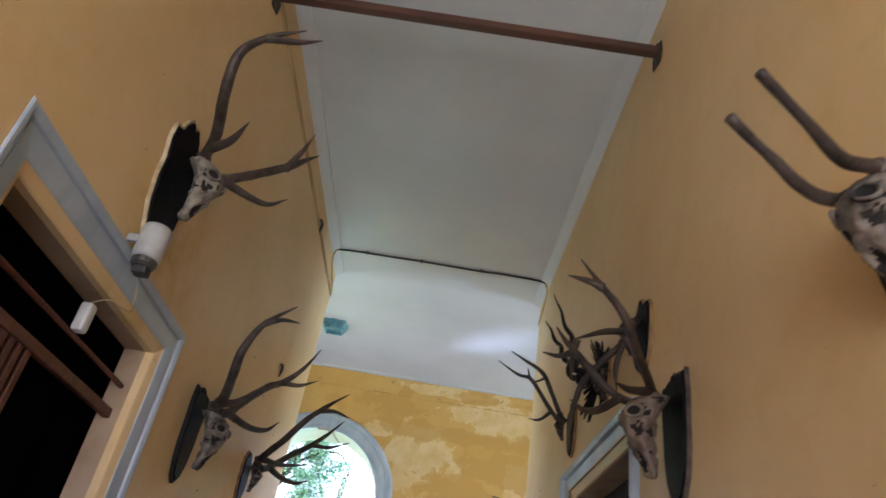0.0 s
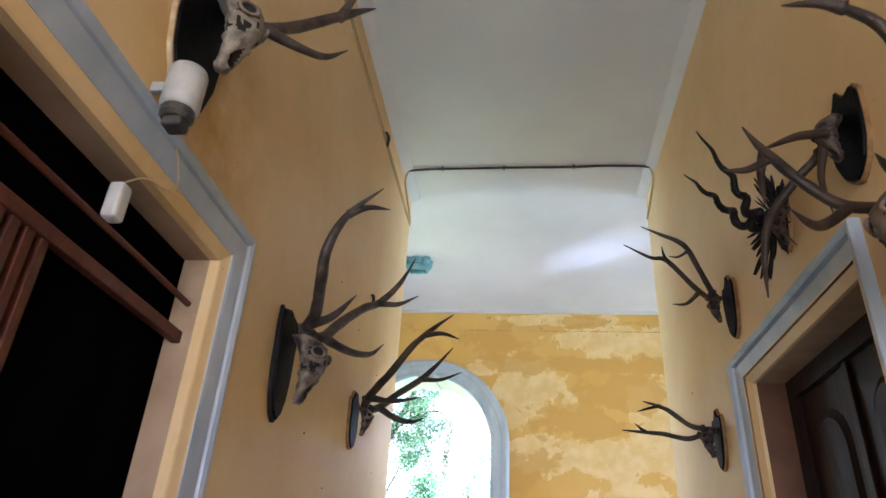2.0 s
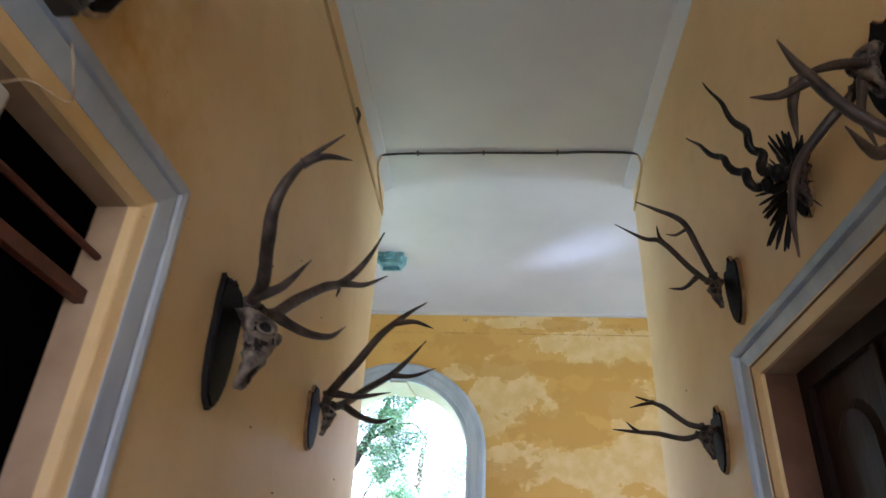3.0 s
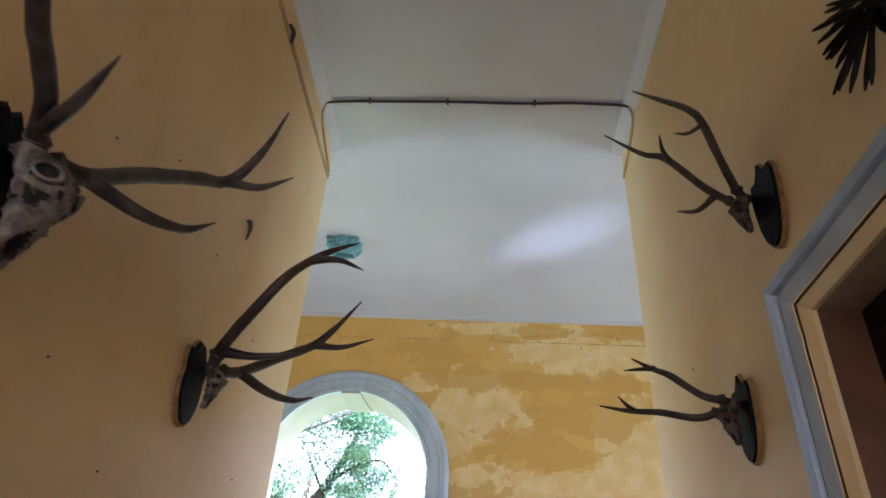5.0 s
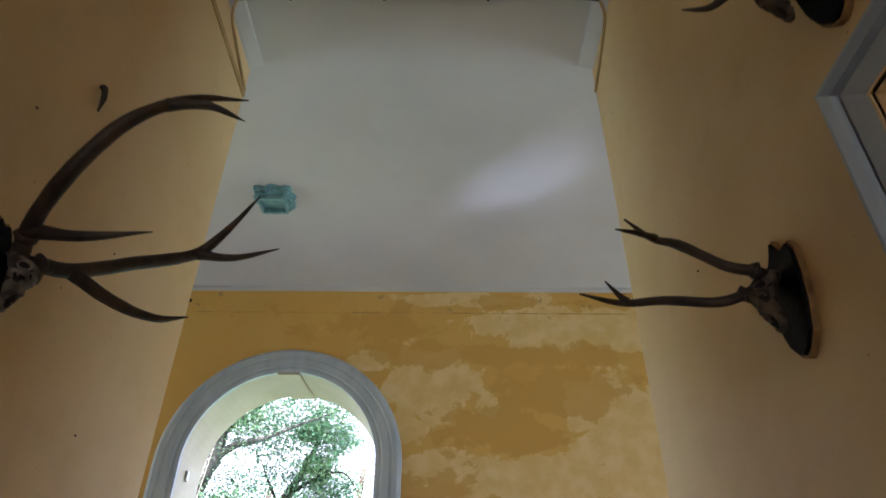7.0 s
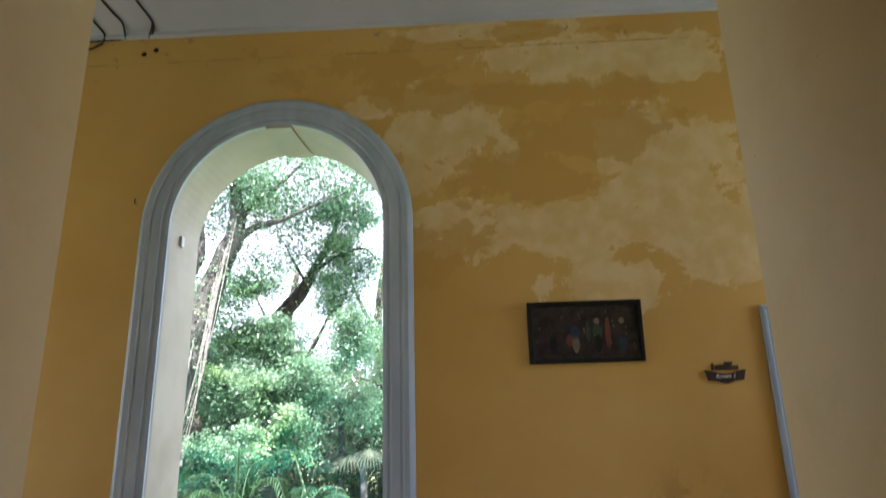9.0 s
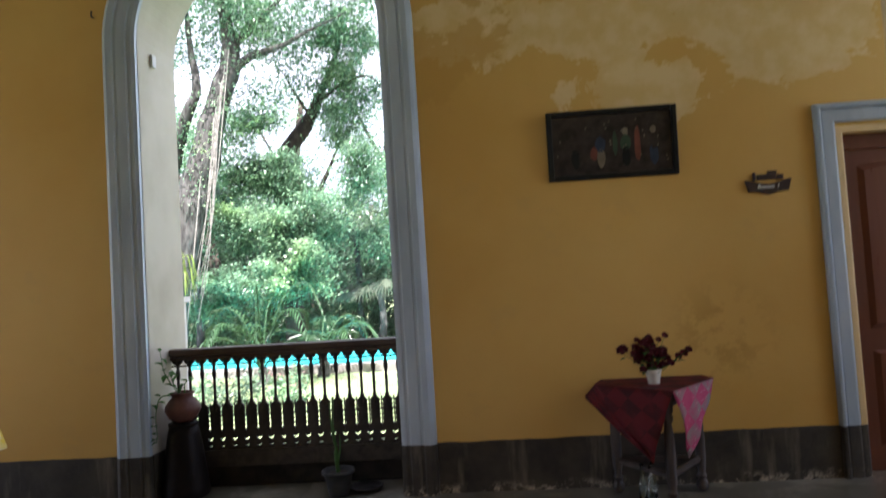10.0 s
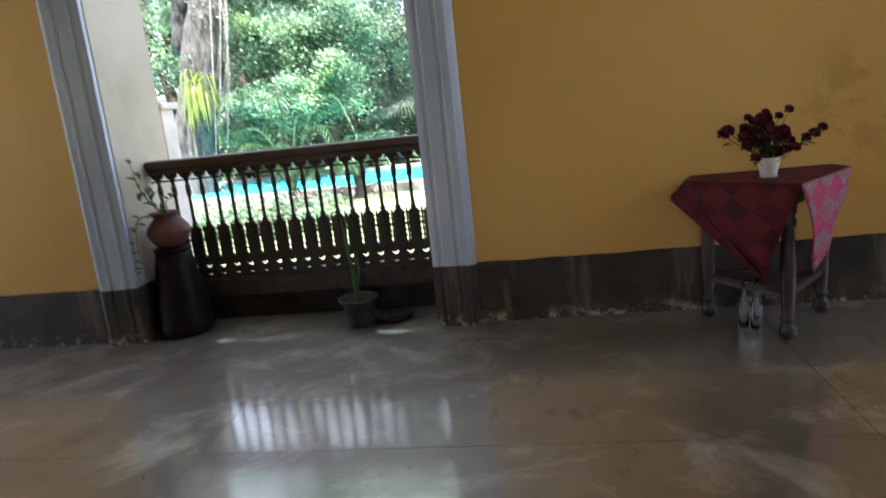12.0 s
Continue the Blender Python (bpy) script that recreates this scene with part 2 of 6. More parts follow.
def patchwork(name, ground, dark, pale, scale, glint):
    """Embroidered cloth: diamonds of a second colour and small pale stitches."""
    m, n, l, b = material(name, 0.75, 0, 0.25)
    t = n.new("ShaderNodeTexCoord")
    p = n.new("ShaderNodeMapping")
    p.inputs["Rotation"].default_value = (0, 0, radians(45))
    k = n.new("ShaderNodeTexChecker")
    k.inputs["Scale"].default_value = scale
    k.inputs[1].default_value, k.inputs[2].default_value = (*ground, 1), (*dark, 1)
    l.new(t.outputs["UV"], p.inputs[0])
    l.new(p.outputs[0], k.inputs[0])
    v = n.new("ShaderNodeTexVoronoi")
    v.inputs["Scale"].default_value = scale * 5
    l.new(t.outputs["UV"], v.inputs["Vector"])
    r = n.new("ShaderNodeMapRange")
    r.inputs[1].default_value, r.inputs[2].default_value = glint, glint - 0.06
    l.new(v.outputs["Distance"], r.inputs[0])
    c = mixed(n, l, noisy(n, l, 9.0, 4, low=0.4, high=0.7), k.outputs[0], ground)
    c = mixed(n, l, r.outputs[0], c, pale)
    l.new(c, b.inputs["Base Color"])
    relief(n, l, b, noisy(n, l, 220.0, 2, low=0.2, high=0.8), 0.3, 0.003)
    return m


OCHRE, STAINED, FLOOR, DADO, BONE = wall_paint(), stained_paint(), cement_floor(), dado_cement(), bone()
CREAM = simple("cream_limewash", (0.36, 0.325, 0.25), (0.45, 0.415, 0.34), 1.5, 0.6, bump=0.25, fine=9)
CEIL = simple("white_ceiling_paint", (0.485, 0.495, 0.520), (0.565, 0.575, 0.600), 0.7, 0.55, bump=0.2, fine=8)
BLUE = simple("grey_blue_gloss_paint", (0.30, 0.36, 0.43), (0.42, 0.48, 0.55), 4, 0.38, bump=0.2, stretch=(1, 1, 0.3), fine=25)
BROWNWOOD = simple("dark_brown_door_paint", (0.016, 0.010, 0.009), (0.030, 0.018, 0.015), 6, 0.45, spec=0.12, stretch=(1, 1, 0.12), fine=40)
REDWOOD = simple("red_brown_door_paint", (0.085, 0.022, 0.012), (0.13, 0.036, 0.018), 5, 0.35, stretch=(1, 1, 0.12), fine=40)
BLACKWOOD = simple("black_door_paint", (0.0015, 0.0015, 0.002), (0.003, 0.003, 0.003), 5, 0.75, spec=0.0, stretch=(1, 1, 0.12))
RUST = simple("rust_red_painted_wood", (0.062, 0.018, 0.010), (0.115, 0.035, 0.019), 12, 0.5, bump=0.3)
BEAMWOOD = simple("dark_brown_beam", (0.05, 0.022, 0.014), (0.10, 0.042, 0.026), 8, 0.5, stretch=(0.2, 1, 1))
BLACKBOARD = simple("black_plaque_varnish", (0.0015, 0.0016, 0.0018), (0.004, 0.0042, 0.0046), 12, 0.5, spec=0.05, bump=0.25)
# ochre darkened to stand for the shadow line along the casing
CASING = simple("dark_ochre_casing", (0.34, 0.22, 0.085), (0.50, 0.36, 0.17), 7, 0.6, stretch=(1, 0.3, 1))
PALEWOOD = simple("worn_plaque_edge", (0.30, 0.20, 0.10), (0.52, 0.42, 0.28), 18, 0.6)
GILTEDGE = simple("brown_plaque_edge", (0.16, 0.085, 0.03), (0.30, 0.17, 0.06), 18, 0.55)
ANTLER = simple("grey_brown_antler", (0.018, 0.013, 0.011), (0.082, 0.060, 0.049), 13, 0.5, bump=0.5, fine=110)
DARKANTLER = simple("dark_brown_antler", (0.015, 0.009, 0.007), (0.056, 0.034, 0.020), 10, 0.55, bump=0.6, fine=80)
BLACKHORN = simple("black_horn", (0.004, 0.0035, 0.003), (0.013, 0.011, 0.009), 24, 0.5, spec=0.15, bump=0.5)
DARKBONE = simple("dark_skull_hide", (0.022, 0.014, 0.010), (0.095, 0.066, 0.046), 20, 0.7, bump=0.6)
STAINEDBONE = simple("stained_skull_bone", (0.03, 0.022, 0.017), (0.20, 0.165, 0.132), 15, 0.65, bump=0.6, low=0.38, high=0.6)
TANBONE = simple("tan_dried_skull", (0.07, 0.045, 0.032), (0.20, 0.145, 0.105), 12, 0.65, bump=0.5)
SOCKET = simple("dark_hollow", (0.008, 0.006, 0.005), (0.02, 0.015, 0.012), 20, 0.9)
WHITEPLASTIC = simple("aged_white_plastic", (0.46, 0.46, 0.45), (0.60, 0.60, 0.58), 6, 0.4)
DULLPLASTIC = simple("dull_grey_white_plastic", (0.27, 0.27, 0.265), (0.40, 0.40, 0.39), 9, 0.5)
GREYPLASTIC = simple("grey_bracket", (0.03, 0.028, 0.024), (0.075, 0.07, 0.06), 10, 0.5)
CABLE = simple("black_cable", (0.012, 0.011, 0.01), (0.035, 0.03, 0.026), 15, 0.5)
TEAL = simple("teal_painted_plaster", (0.11, 0.28, 0.33), (0.21, 0.43, 0.48), 14, 0.5, bump=0.4)
RAILWOOD = simple("weathered_rail_wood", (0.036, 0.021, 0.014), (0.085, 0.050, 0.033), 9, 0.45, stretch=(0.3, 1, 1), bump=0.3)
FRETWOOD = simple("dark_weathered_fretwork", (0.014, 0.011, 0.008), (0.046, 0.035, 0.027), 14, 0.6, bump=0.4)
TABLEWOOD = simple("dark_turned_table_wood", (0.018, 0.012, 0.010), (0.055, 0.038, 0.032), 10, 0.4, stretch=(1, 1, 0.3))
URNBLACK = simple("dark_brown_glazed_clay", (0.004, 0.0025, 0.0025), (0.010, 0.006, 0.005), 6, 0.5, spec=0.15, bump=0.3)
TERRACOTTA = simple("dark_red_terracotta", (0.07, 0.024, 0.017), (0.125, 0.045, 0.032), 9, 0.55, bump=0.4)
POTGREY = simple("grey_plastic_pot", (0.012, 0.0115, 0.011), (0.034, 0.032, 0.031), 8, 0.5)
SOIL = simple("potting_soil", (0.018, 0.012, 0.008), (0.05, 0.035, 0.025), 30, 0.9, bump=0.8)
FRAMEBLACK = simple("black_picture_frame", (0.004, 0.004, 0.004), (0.009, 0.009, 0.008), 9, 0.45, spec=0.2)
CANVAS = simple("dark_brown_painting", (0.016, 0.011, 0.009), (0.045, 0.033, 0.026), 14, 0.5, spec=0.2, bump=0.4)
SIGNWOOD = simple("dark_sign_wood", (0.022, 0.010, 0.008), (0.05, 0.022, 0.016), 20, 0.45)
BRICKRED = simple("red_ochre_paint", (0.11, 0.026, 0.014), (0.17, 0.045, 0.025), 10, 0.6)
PAINTBLUE = simple("blue_paint", (0.010, 0.022, 0.045), (0.022, 0.04, 0.075), 10, 0.6)
PAINTGREEN = simple("green_paint", (0.014, 0.036, 0.018), (0.026, 0.06, 0.03), 10, 0.6)
PAINTPALE = simple("pale_paint", (0.12, 0.095, 0.06), (0.20, 0.165, 0.115), 10, 0.6)
WHITEINK = simple("white_lettering", (0.70, 0.70, 0.68), (0.8, 0.8, 0.78), 10, 0.5)
MAROON = patchwork("maroon_patchwork_cloth", (0.115, 0.011, 0.015), (0.045, 0.007, 0.010), (0.15, 0.03, 0.03), 5.0, 0.10)
PINK = patchwork("pink_embroidered_cloth", (0.38, 0.045, 0.115), (0.20, 0.17, 0.165), (0.65, 0.50, 0.48), 4.2, 0.17)
ROSE = simple("dark_red_petals", (0.055, 0.005, 0.012), (0.14, 0.015, 0.03), 30, 0.6)
WHITECHINA = simple("white_china", (0.60, 0.585, 0.55), (0.72, 0.70, 0.66), 12, 0.2)
YELLOWCLOTH = patchwork("yellow_white_tablecloth", (0.80, 0.58, 0.07), (0.78, 0.75, 0.66), (0.85, 0.80, 0.70), 3.0, 0.05)
LATTICE = simple("black_woven_plastic", (0.010, 0.010, 0.011), (0.025, 0.024, 0.024), 30, 0.35)
CHAIRRED = simple("dark_red_chair_wood", (0.045, 0.011, 0.008), (0.085, 0.024, 0.016), 8, 0.3)
PLASTER = simple("weathered_white_plaster", (0.48, 0.48, 0.47), (0.66, 0.66, 0.64), 5, 0.7, bump=0.4, fine=20)
BARK = simple("grey_brown_bark", (0.011, 0.011, 0.010), (0.093, 0.094, 0.088), 11, 0.9, bump=1.0, low=0.30, high=0.70, stretch=(1, 1, 0.3), fine=16)
DARKBARK = simple("dark_bark", (0.018, 0.014, 0.011), (0.07, 0.055, 0.043), 5, 0.9, bump=1.0, stretch=(1, 1, 0.35), fine=16)
VINE = simple("pale_dry_vine", (0.085, 0.085, 0.075), (0.21, 0.205, 0.185), 12, 0.8)
LAWN = simple("sunlit_lawn", (0.10, 0.145, 0.065), (0.20, 0.25, 0.12), 1.2, 0.85, bump=0.8, fine=30)
PATHSTONE = simple("pale_garden_path", (0.13, 0.13, 0.115), (0.21, 0.205, 0.185), 3, 0.8, bump=0.5, fine=20)
POOL = simple("turquoise_pool_water", (0.02, 0.42, 0.46), (0.04, 0.52, 0.56), 2, 0.12, bump=0.3, fine=6)
# LEAFPALE and LEAFDARK also serve as sunlit and shaded tones of LEAF
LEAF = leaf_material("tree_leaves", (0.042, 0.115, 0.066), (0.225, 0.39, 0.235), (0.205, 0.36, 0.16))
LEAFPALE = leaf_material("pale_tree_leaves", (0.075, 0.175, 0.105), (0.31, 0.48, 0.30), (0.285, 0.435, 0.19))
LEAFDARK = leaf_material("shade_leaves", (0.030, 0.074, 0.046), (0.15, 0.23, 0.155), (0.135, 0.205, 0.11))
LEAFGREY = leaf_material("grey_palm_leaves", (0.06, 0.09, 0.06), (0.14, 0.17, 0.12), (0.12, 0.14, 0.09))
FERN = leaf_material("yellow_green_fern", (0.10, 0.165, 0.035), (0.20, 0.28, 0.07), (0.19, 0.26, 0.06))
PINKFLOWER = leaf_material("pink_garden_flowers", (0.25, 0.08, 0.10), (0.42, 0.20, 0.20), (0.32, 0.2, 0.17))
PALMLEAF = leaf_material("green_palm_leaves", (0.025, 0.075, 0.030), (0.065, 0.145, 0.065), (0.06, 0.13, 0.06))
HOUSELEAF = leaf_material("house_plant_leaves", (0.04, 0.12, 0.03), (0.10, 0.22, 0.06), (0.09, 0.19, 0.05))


# ---- mesh helpers ----
def part(name, bm, mat, parent=None, label="", smooth=False):
    """Links a bmesh as one mesh object, under parent if given."""
    me = bpy.data.meshes.new(name)
    bmesh.ops.recalc_face_normals(bm, faces=bm.faces)
    bm.to_mesh(me)
    bm.free()
    for m in (mat if isinstance(mat, (list, tuple)) else (mat,)):
        me.materials.append(m)
    if smooth:
        for p in me.polygons:
            p.use_smooth = True
    ob = new(name, me)
    if parent is not None:
        ob.parent = parent
    if label:
        tagged(ob, label)
    return ob


def thing(name, at, label, category, group="", kind=""):
    ob = new(name)
    ob.location = at
    ob.empty_display_size = 0.1
    return tagged(ob, label, category, group, kind)


def box(bm, x0, x1, y0, y1, z0, z1, bevel=0.0, mat=0):
    vs = [bm.verts.new(p) for p in ((x0, y0, z0), (x1, y0, z0), (x1, y1, z0), (x0, y1, z0), (x0, y0, z1), (x1, y0, z1), (x1, y1, z1), (x0, y1, z1))]
    fs = [bm.faces.new([vs[i] for i in q]) for q in ((3, 2, 1, 0), (4, 5, 6, 7), (0, 1, 5, 4), (1, 2, 6, 5), (2, 3, 7, 6), (3, 0, 4, 7))]
    for f in fs:
        f.material_index = mat
    if bevel:
        es = list({e for f in fs for e in f.edges})
        bmesh.ops.bevel(bm, geom=es, offset=bevel, segments=2, affect="EDGES", profile=0.5)
    return fs


def boxed(*args, bevel=0.0):
    bm = bmesh.new()
    box(bm, *args, bevel=bevel)
    return bm


def smooth_path(points, steps=5):
    """Catmull-Rom through the points."""
    ps = [Vector(p) for p in points]
    ps = [ps[0] * 2 - ps[1], *ps, ps[-1] * 2 - ps[-2]]
    out = []
    for i in range(1, len(ps) - 2):
        for k in range(steps):
            t = k / steps
            a, b, c, d = ps[i - 1:i + 3]
            out.append(0.5 * (2 * b + (c - a) * t + (2 * a - 5 * b + 4 * c - d) * t * t + (3 * b - a - 3 * c + d) * t ** 3))
    out.append(ps[-2])
    return out


def tube(bm, path, radii, sides=8, mat=0, rough=0.0, flat=1.0, uneven=9.0):
    """A tapering tube along path; radii given from start to end; closed at both ends."""
    n = len(path)
    rings = []
    side = None
    for i, p in enumerate(path):
        d = (path[min(i + 1, n - 1)] - path[max(i - 1, 0)]).normalized()
        if side is None:
            side = d.cross(Vector((0.31, 0.17, 0.93))).normalized()
        side = (side - d * side.dot(d)).normalized()
        up = d.cross(side)
        f = i / (n - 1) * (len(radii) - 1)
        k = min(int(f), len(radii) - 2)
        r = radii[k] + (radii[k + 1] - radii[k]) * (f - k)
        ring = []
        for j in range(sides):
            a = 2 * math.pi * j / sides
            q = 1 + rough * noise.noise(p * uneven + Vector((math.cos(a), math.sin(a), 0)) * 0.8)
            ring.append(bm.verts.new(p + (side * math.cos(a) + up * math.sin(a) * flat) * r * q))
        rings.append(ring)
    for a, b in zip(rings, rings[1:]):
        for j in range(sides):
            bm.faces.new((a[j], a[(j + 1) % sides], b[(j + 1) % sides], b[j])).material_index = mat
    bm.faces.new(rings[0][::-1]).material_index = mat
    bm.faces.new(rings[-1]).material_index = mat


def lathe(bm, profile, at=(0, 0, 0), sides=20, mat=0, axis="z"):
    """Turned round the z axis: profile rows of (radius, height)."""
    rings = []
    for r, z in profile:
        ring = []
        for j in range(sides):
            a = 2 * math.pi * j / sides
            ring.append(bm.verts.new((at[0] + r * math.cos(a), at[1] + r * math.sin(a), at[2] + z)))
        rings.append(ring)
    for a, b in zip(rings, rings[1:]):
        for j in range(sides):
            bm.faces.new((a[j], a[(j + 1) % sides], b[(j + 1) % sides], b[j])).material_index = mat
    bm.faces.new(rings[0][::-1]).material_index = mat
    bm.faces.new(rings[-1]).material_index = mat


def slab(bm, outline, back, front, mats=(0, 0, 0), bevel=0.0):
    """An outline of 3-vectors given by two functions of its index: back and front rings, closed. mats: front, side, back."""
    a = [bm.verts.new(back(p)) for p in outline]
    b = [bm.verts.new(front(p)) for p in outline]
    n = len(outline)
    f = bm.faces.new(b)
    f.material_index = mats[0]
    g = bm.faces.new(a[::-1])
    g.material_index = mats[2]
    for i in range(n):
        bm.faces.new((a[i], a[(i + 1) % n], b[(i + 1) % n], b[i])).material_index = mats[1]


def sweep(bm, stations, profile, mat=0):
    """Stations of (point, outward, proud): the profile's rows (across, height) are laid from the point along outward and proud."""
    rings = [[bm.verts.new(p + o * d + q * h) for d, h in profile] for p, o, q in stations]
    for a, b in zip(rings, rings[1:]):
        for j in range(len(profile) - 1):
            bm.faces.new((a[j], a[j + 1], b[j + 1], b[j])).material_index = mat
    for r in (rings[0], rings[-1]):
        bm.faces.new(r).material_index = mat


# ---- structure ----
def structure(name, bm, mat, label, smooth=False):
    return tagged(part(name, bm, mat, None, "", smooth), label, name.split("_")[0], kind="structure")


# floor: one bed, with the slabs cast on it further down
structure("floor", boxed(-HX - 0.4, HX + 0.4, YB - 0.3, YO + 0.25, -0.30, -0.012), FLOOR, "polished grey-brown cement floor with cast joints")

bm = bmesh.new()
# runs past the walls, unseen, to keep sun out of the added openings
box(bm, -HX - 1.9, HX + 1.9, YB - 2.9, YO + 0.6, H, H + 0.25)
structure("ceiling", bm, CEIL, "white painted ceiling with grey stains")

# corridor wall with the black door
bm = bmesh.new()
LD0, LD1, LDH = 2.49, 3.87, 2.485      # clear opening; the moulding is let into the wall round it
LM = 0.165
box(bm, XL - 0.4, XL, YB, LD0 - LM, 0, H)
box(bm, XL - 0.4, XL, LD1 + LM, YE, 0, H)
box(bm, XL - 0.4, XL, LD0 - LM, LD1 + LM, LDH + LM, H)
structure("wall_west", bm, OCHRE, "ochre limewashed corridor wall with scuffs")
# corridor wall with the brown door
bm = bmesh.new()
RD0, RD1, RDH = 4.07, 5.39, 2.518
RM = 0.046
box(bm, XR, XR + 0.4, YB, RD0 - RM, 0, H)
box(bm, XR, XR + 0.4, RD1 + RM, YE, 0, H)
box(bm, XR, XR + 0.4, RD0 - RM, RD1 + RM, RDH + RM, H)
structure("wall_east", bm, OCHRE, "ochre limewashed corridor wall hung with antlers")
# hall walls beside the corridor mouth
structure("wall_hall_west", boxed(-HX, XL - 0.4, YE - 0.4, YE, 0, H), OCHRE, "plain ochre limewashed hall wall")
structure("wall_hall_east", boxed(XR + 0.4, HX, YE - 0.4, YE, 0, H), OCHRE, "plain ochre limewashed hall wall")
def pierced(a0, a1, o0, o1, z0, z1, across):
    """A plain wall from a0 to a1 with one opening; across(a, b, z, w) draws a block of it."""
    bm = bmesh.new()
    for a, b, z, w in ((a0, o0, 0, H), (o1, a1, 0, H), (o0, o1, 0, z0), (o0, o1, z1, H)):
        across(bm, a, b, z, w)
    return bm


# walls out of view; their openings are added to admit the fill lamps
structure("wall_end_west", pierced(YE - 0.4, YO, 7.5, 10.1, 0.5, 3.5, lambda bm, a, b, z, w: box(bm, -HX - 0.4, -HX, a, b, z, w)), OCHRE, "unseen plain ochre end wall with a large opening added for light")
structure("wall_end_east", pierced(YE - 0.4, YO, 7.5, 10.1, 1.1, 4.1, lambda bm, a, b, z, w: box(bm, HX, HX + 0.4, a, b, z, w)), OCHRE, "unseen plain ochre end wall with a large opening added for light")
structure("wall_south", pierced(XL - 0.4, XR + 0.4, -0.4, 1.4, 0.4, 3.0, lambda bm, a, b, z, w: box(bm, a, b, YB - 0.3, YB, z, w)), OCHRE, "unseen plain ochre corridor wall with an opening added for light")

# arcade wall with the arch and the red-brown door
D2A, D2B, D2H = 3.037, 4.12, 2.205
AX0, AX1 = ARCX - ARCR, ARCX + ARCR
bm = bmesh.new()
box(bm, -HX, AX0, YW, YO, 0, H)
box(bm, AX1, D2A, YW, YO, 0, H)
box(bm, D2B, HX, YW, YO, 0, H)
box(bm, D2A, D2B, YW, YO, D2H, H)
N = 40
arc = [(ARCX - ARCR * math.cos(math.pi * i / N), SPRING + ARCR * math.sin(math.pi * i / N)) for i in range(N + 1)]
for (xa, za), (xb, zb) in zip(arc, arc[1:]):
    vs = {}
    for k, (x, z) in enumerate(((xa, za), (xb, zb), (xb, H), (xa, H))):
        for y in (YW, YO):
            vs[k, y] = bm.verts.new((x, y, z))
    bm.faces.new([vs[k, YW] for k in (0, 1, 2, 3)])
    bm.faces.new([vs[k, YO] for k in (3, 2, 1, 0)])
    bm.faces.new([vs[0, YW], vs[0, YO], vs[1, YO], vs[1, YW]]).material_index = 1
bmesh.ops.remove_doubles(bm, verts=bm.verts, dist=0.0005)
for f in bm.faces:
    c = f.calc_center_median()
    if YW + 0.05 < c.y < YO - 0.05 and AX0 - 0.01 < c.x < AX1 + 0.01 and c.z < SPRING:
        f.material_index = 1
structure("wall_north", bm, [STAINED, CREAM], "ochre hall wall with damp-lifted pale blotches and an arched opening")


def architrave(name, parent, place, a0, a1, top, width, profile, foot, label, mat=BLUE):
    """A moulding round a square-headed opening, from foot upwards; place(a, z) gives points on the wall and out is proud."""
    bm = bmesh.new()
    pt, along, out = place
    up = Vector((0, 0, 1))
    st = [(pt(a0, foot), -along, out), (pt(a0, top), -along + up, out), (pt(a1, top), along + up, out), (pt(a1, foot), along, out)]
    sweep(bm, st, [(d * width, h) for d, h in profile])
    return part(name, bm, mat, parent, label)


WEST = (lambda a, z: Vector((XL, a, z)), Vector((0, 1, 0)), Vector((1, 0, 0)))
EAST = (lambda a, z: Vector((XR, a, z)), Vector((0, 1, 0)), Vector((-1, 0, 0)))
NORTH = (lambda a, z: Vector((a, YW, z)), Vector((1, 0, 0)), Vector((0, -1, 0)))
MOULD = [(0, -0.01), (0, 0.022), (0.10, 0.026), (0.62, 0.026), (0.64, 0.018), (0.68, 0.018), (0.70, 0.034), (0.80, 0.046), (0.92, 0.044), (1.0, 0.030), (1.0, -0.01)]
SPLAY = [(0, -0.085), (0, -0.022), (0.10, -0.018), (0.60, -0.008), (0.63, -0.015), (0.67, -0.015), (0.70, 0.000), (0.84, 0.008), (0.95, 0.008), (1.0, 0.003), (1.0, -0.085)]
SPLAYBAND = [(0, -0.085), (0, -0.048), (0.15, -0.042), (0.85, -0.030), (1.0, -0.026), (1.0, -0.085)]
EASTMOULD = [(0, -0.02), (0, -0.004), (0.10, 0.002), (0.58, 0.014), (0.61, 0.006), (0.66, 0.006), (0.70, 0.030), (0.84, 0.046), (0.95, 0.044), (1.0, 0.032), (1.0, -0.02)]
EASTBAND = [(0, -0.05), (0, -0.032), (0.15, -0.028), (0.85, -0.014), (1.0, -0.010), (1.0, -0.05)]
BAND = [(0, -0.02), (0, 0.012), (0.15, 0.016), (0.85, 0.016), (1.0, 0.010), (1.0, -0.02)]

door_west = tagged(thing("door_1", (XL, LD0, 0), "black double door behind a rust-red slatted screen", "door"), kind="structure")
door_west.location = (0, 0, 0)
architrave("frame", door_west, WEST, LD0 - 0.045, LD1 + 0.045, LDH + 0.045, 0.135, SPLAY, 0.0, "grey-blue moulded architrave")
architrave("band", door_west, WEST, LD0 + 0.002, LD1 - 0.002, LDH - 0.002, 0.047, SPLAYBAND, 0.0, "ochre inner band", OCHRE)
bm = bmesh.new()
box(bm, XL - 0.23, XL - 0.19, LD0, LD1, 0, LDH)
# lining colour darkened below the wall's ochre: shade of the recess put into it
SHADEREVEAL = simple("brown_ochre_reveal_shade", (0.30, 0.20, 0.12), (0.40, 0.285, 0.185), 4, 0.55, bump=0.2, fine=12)
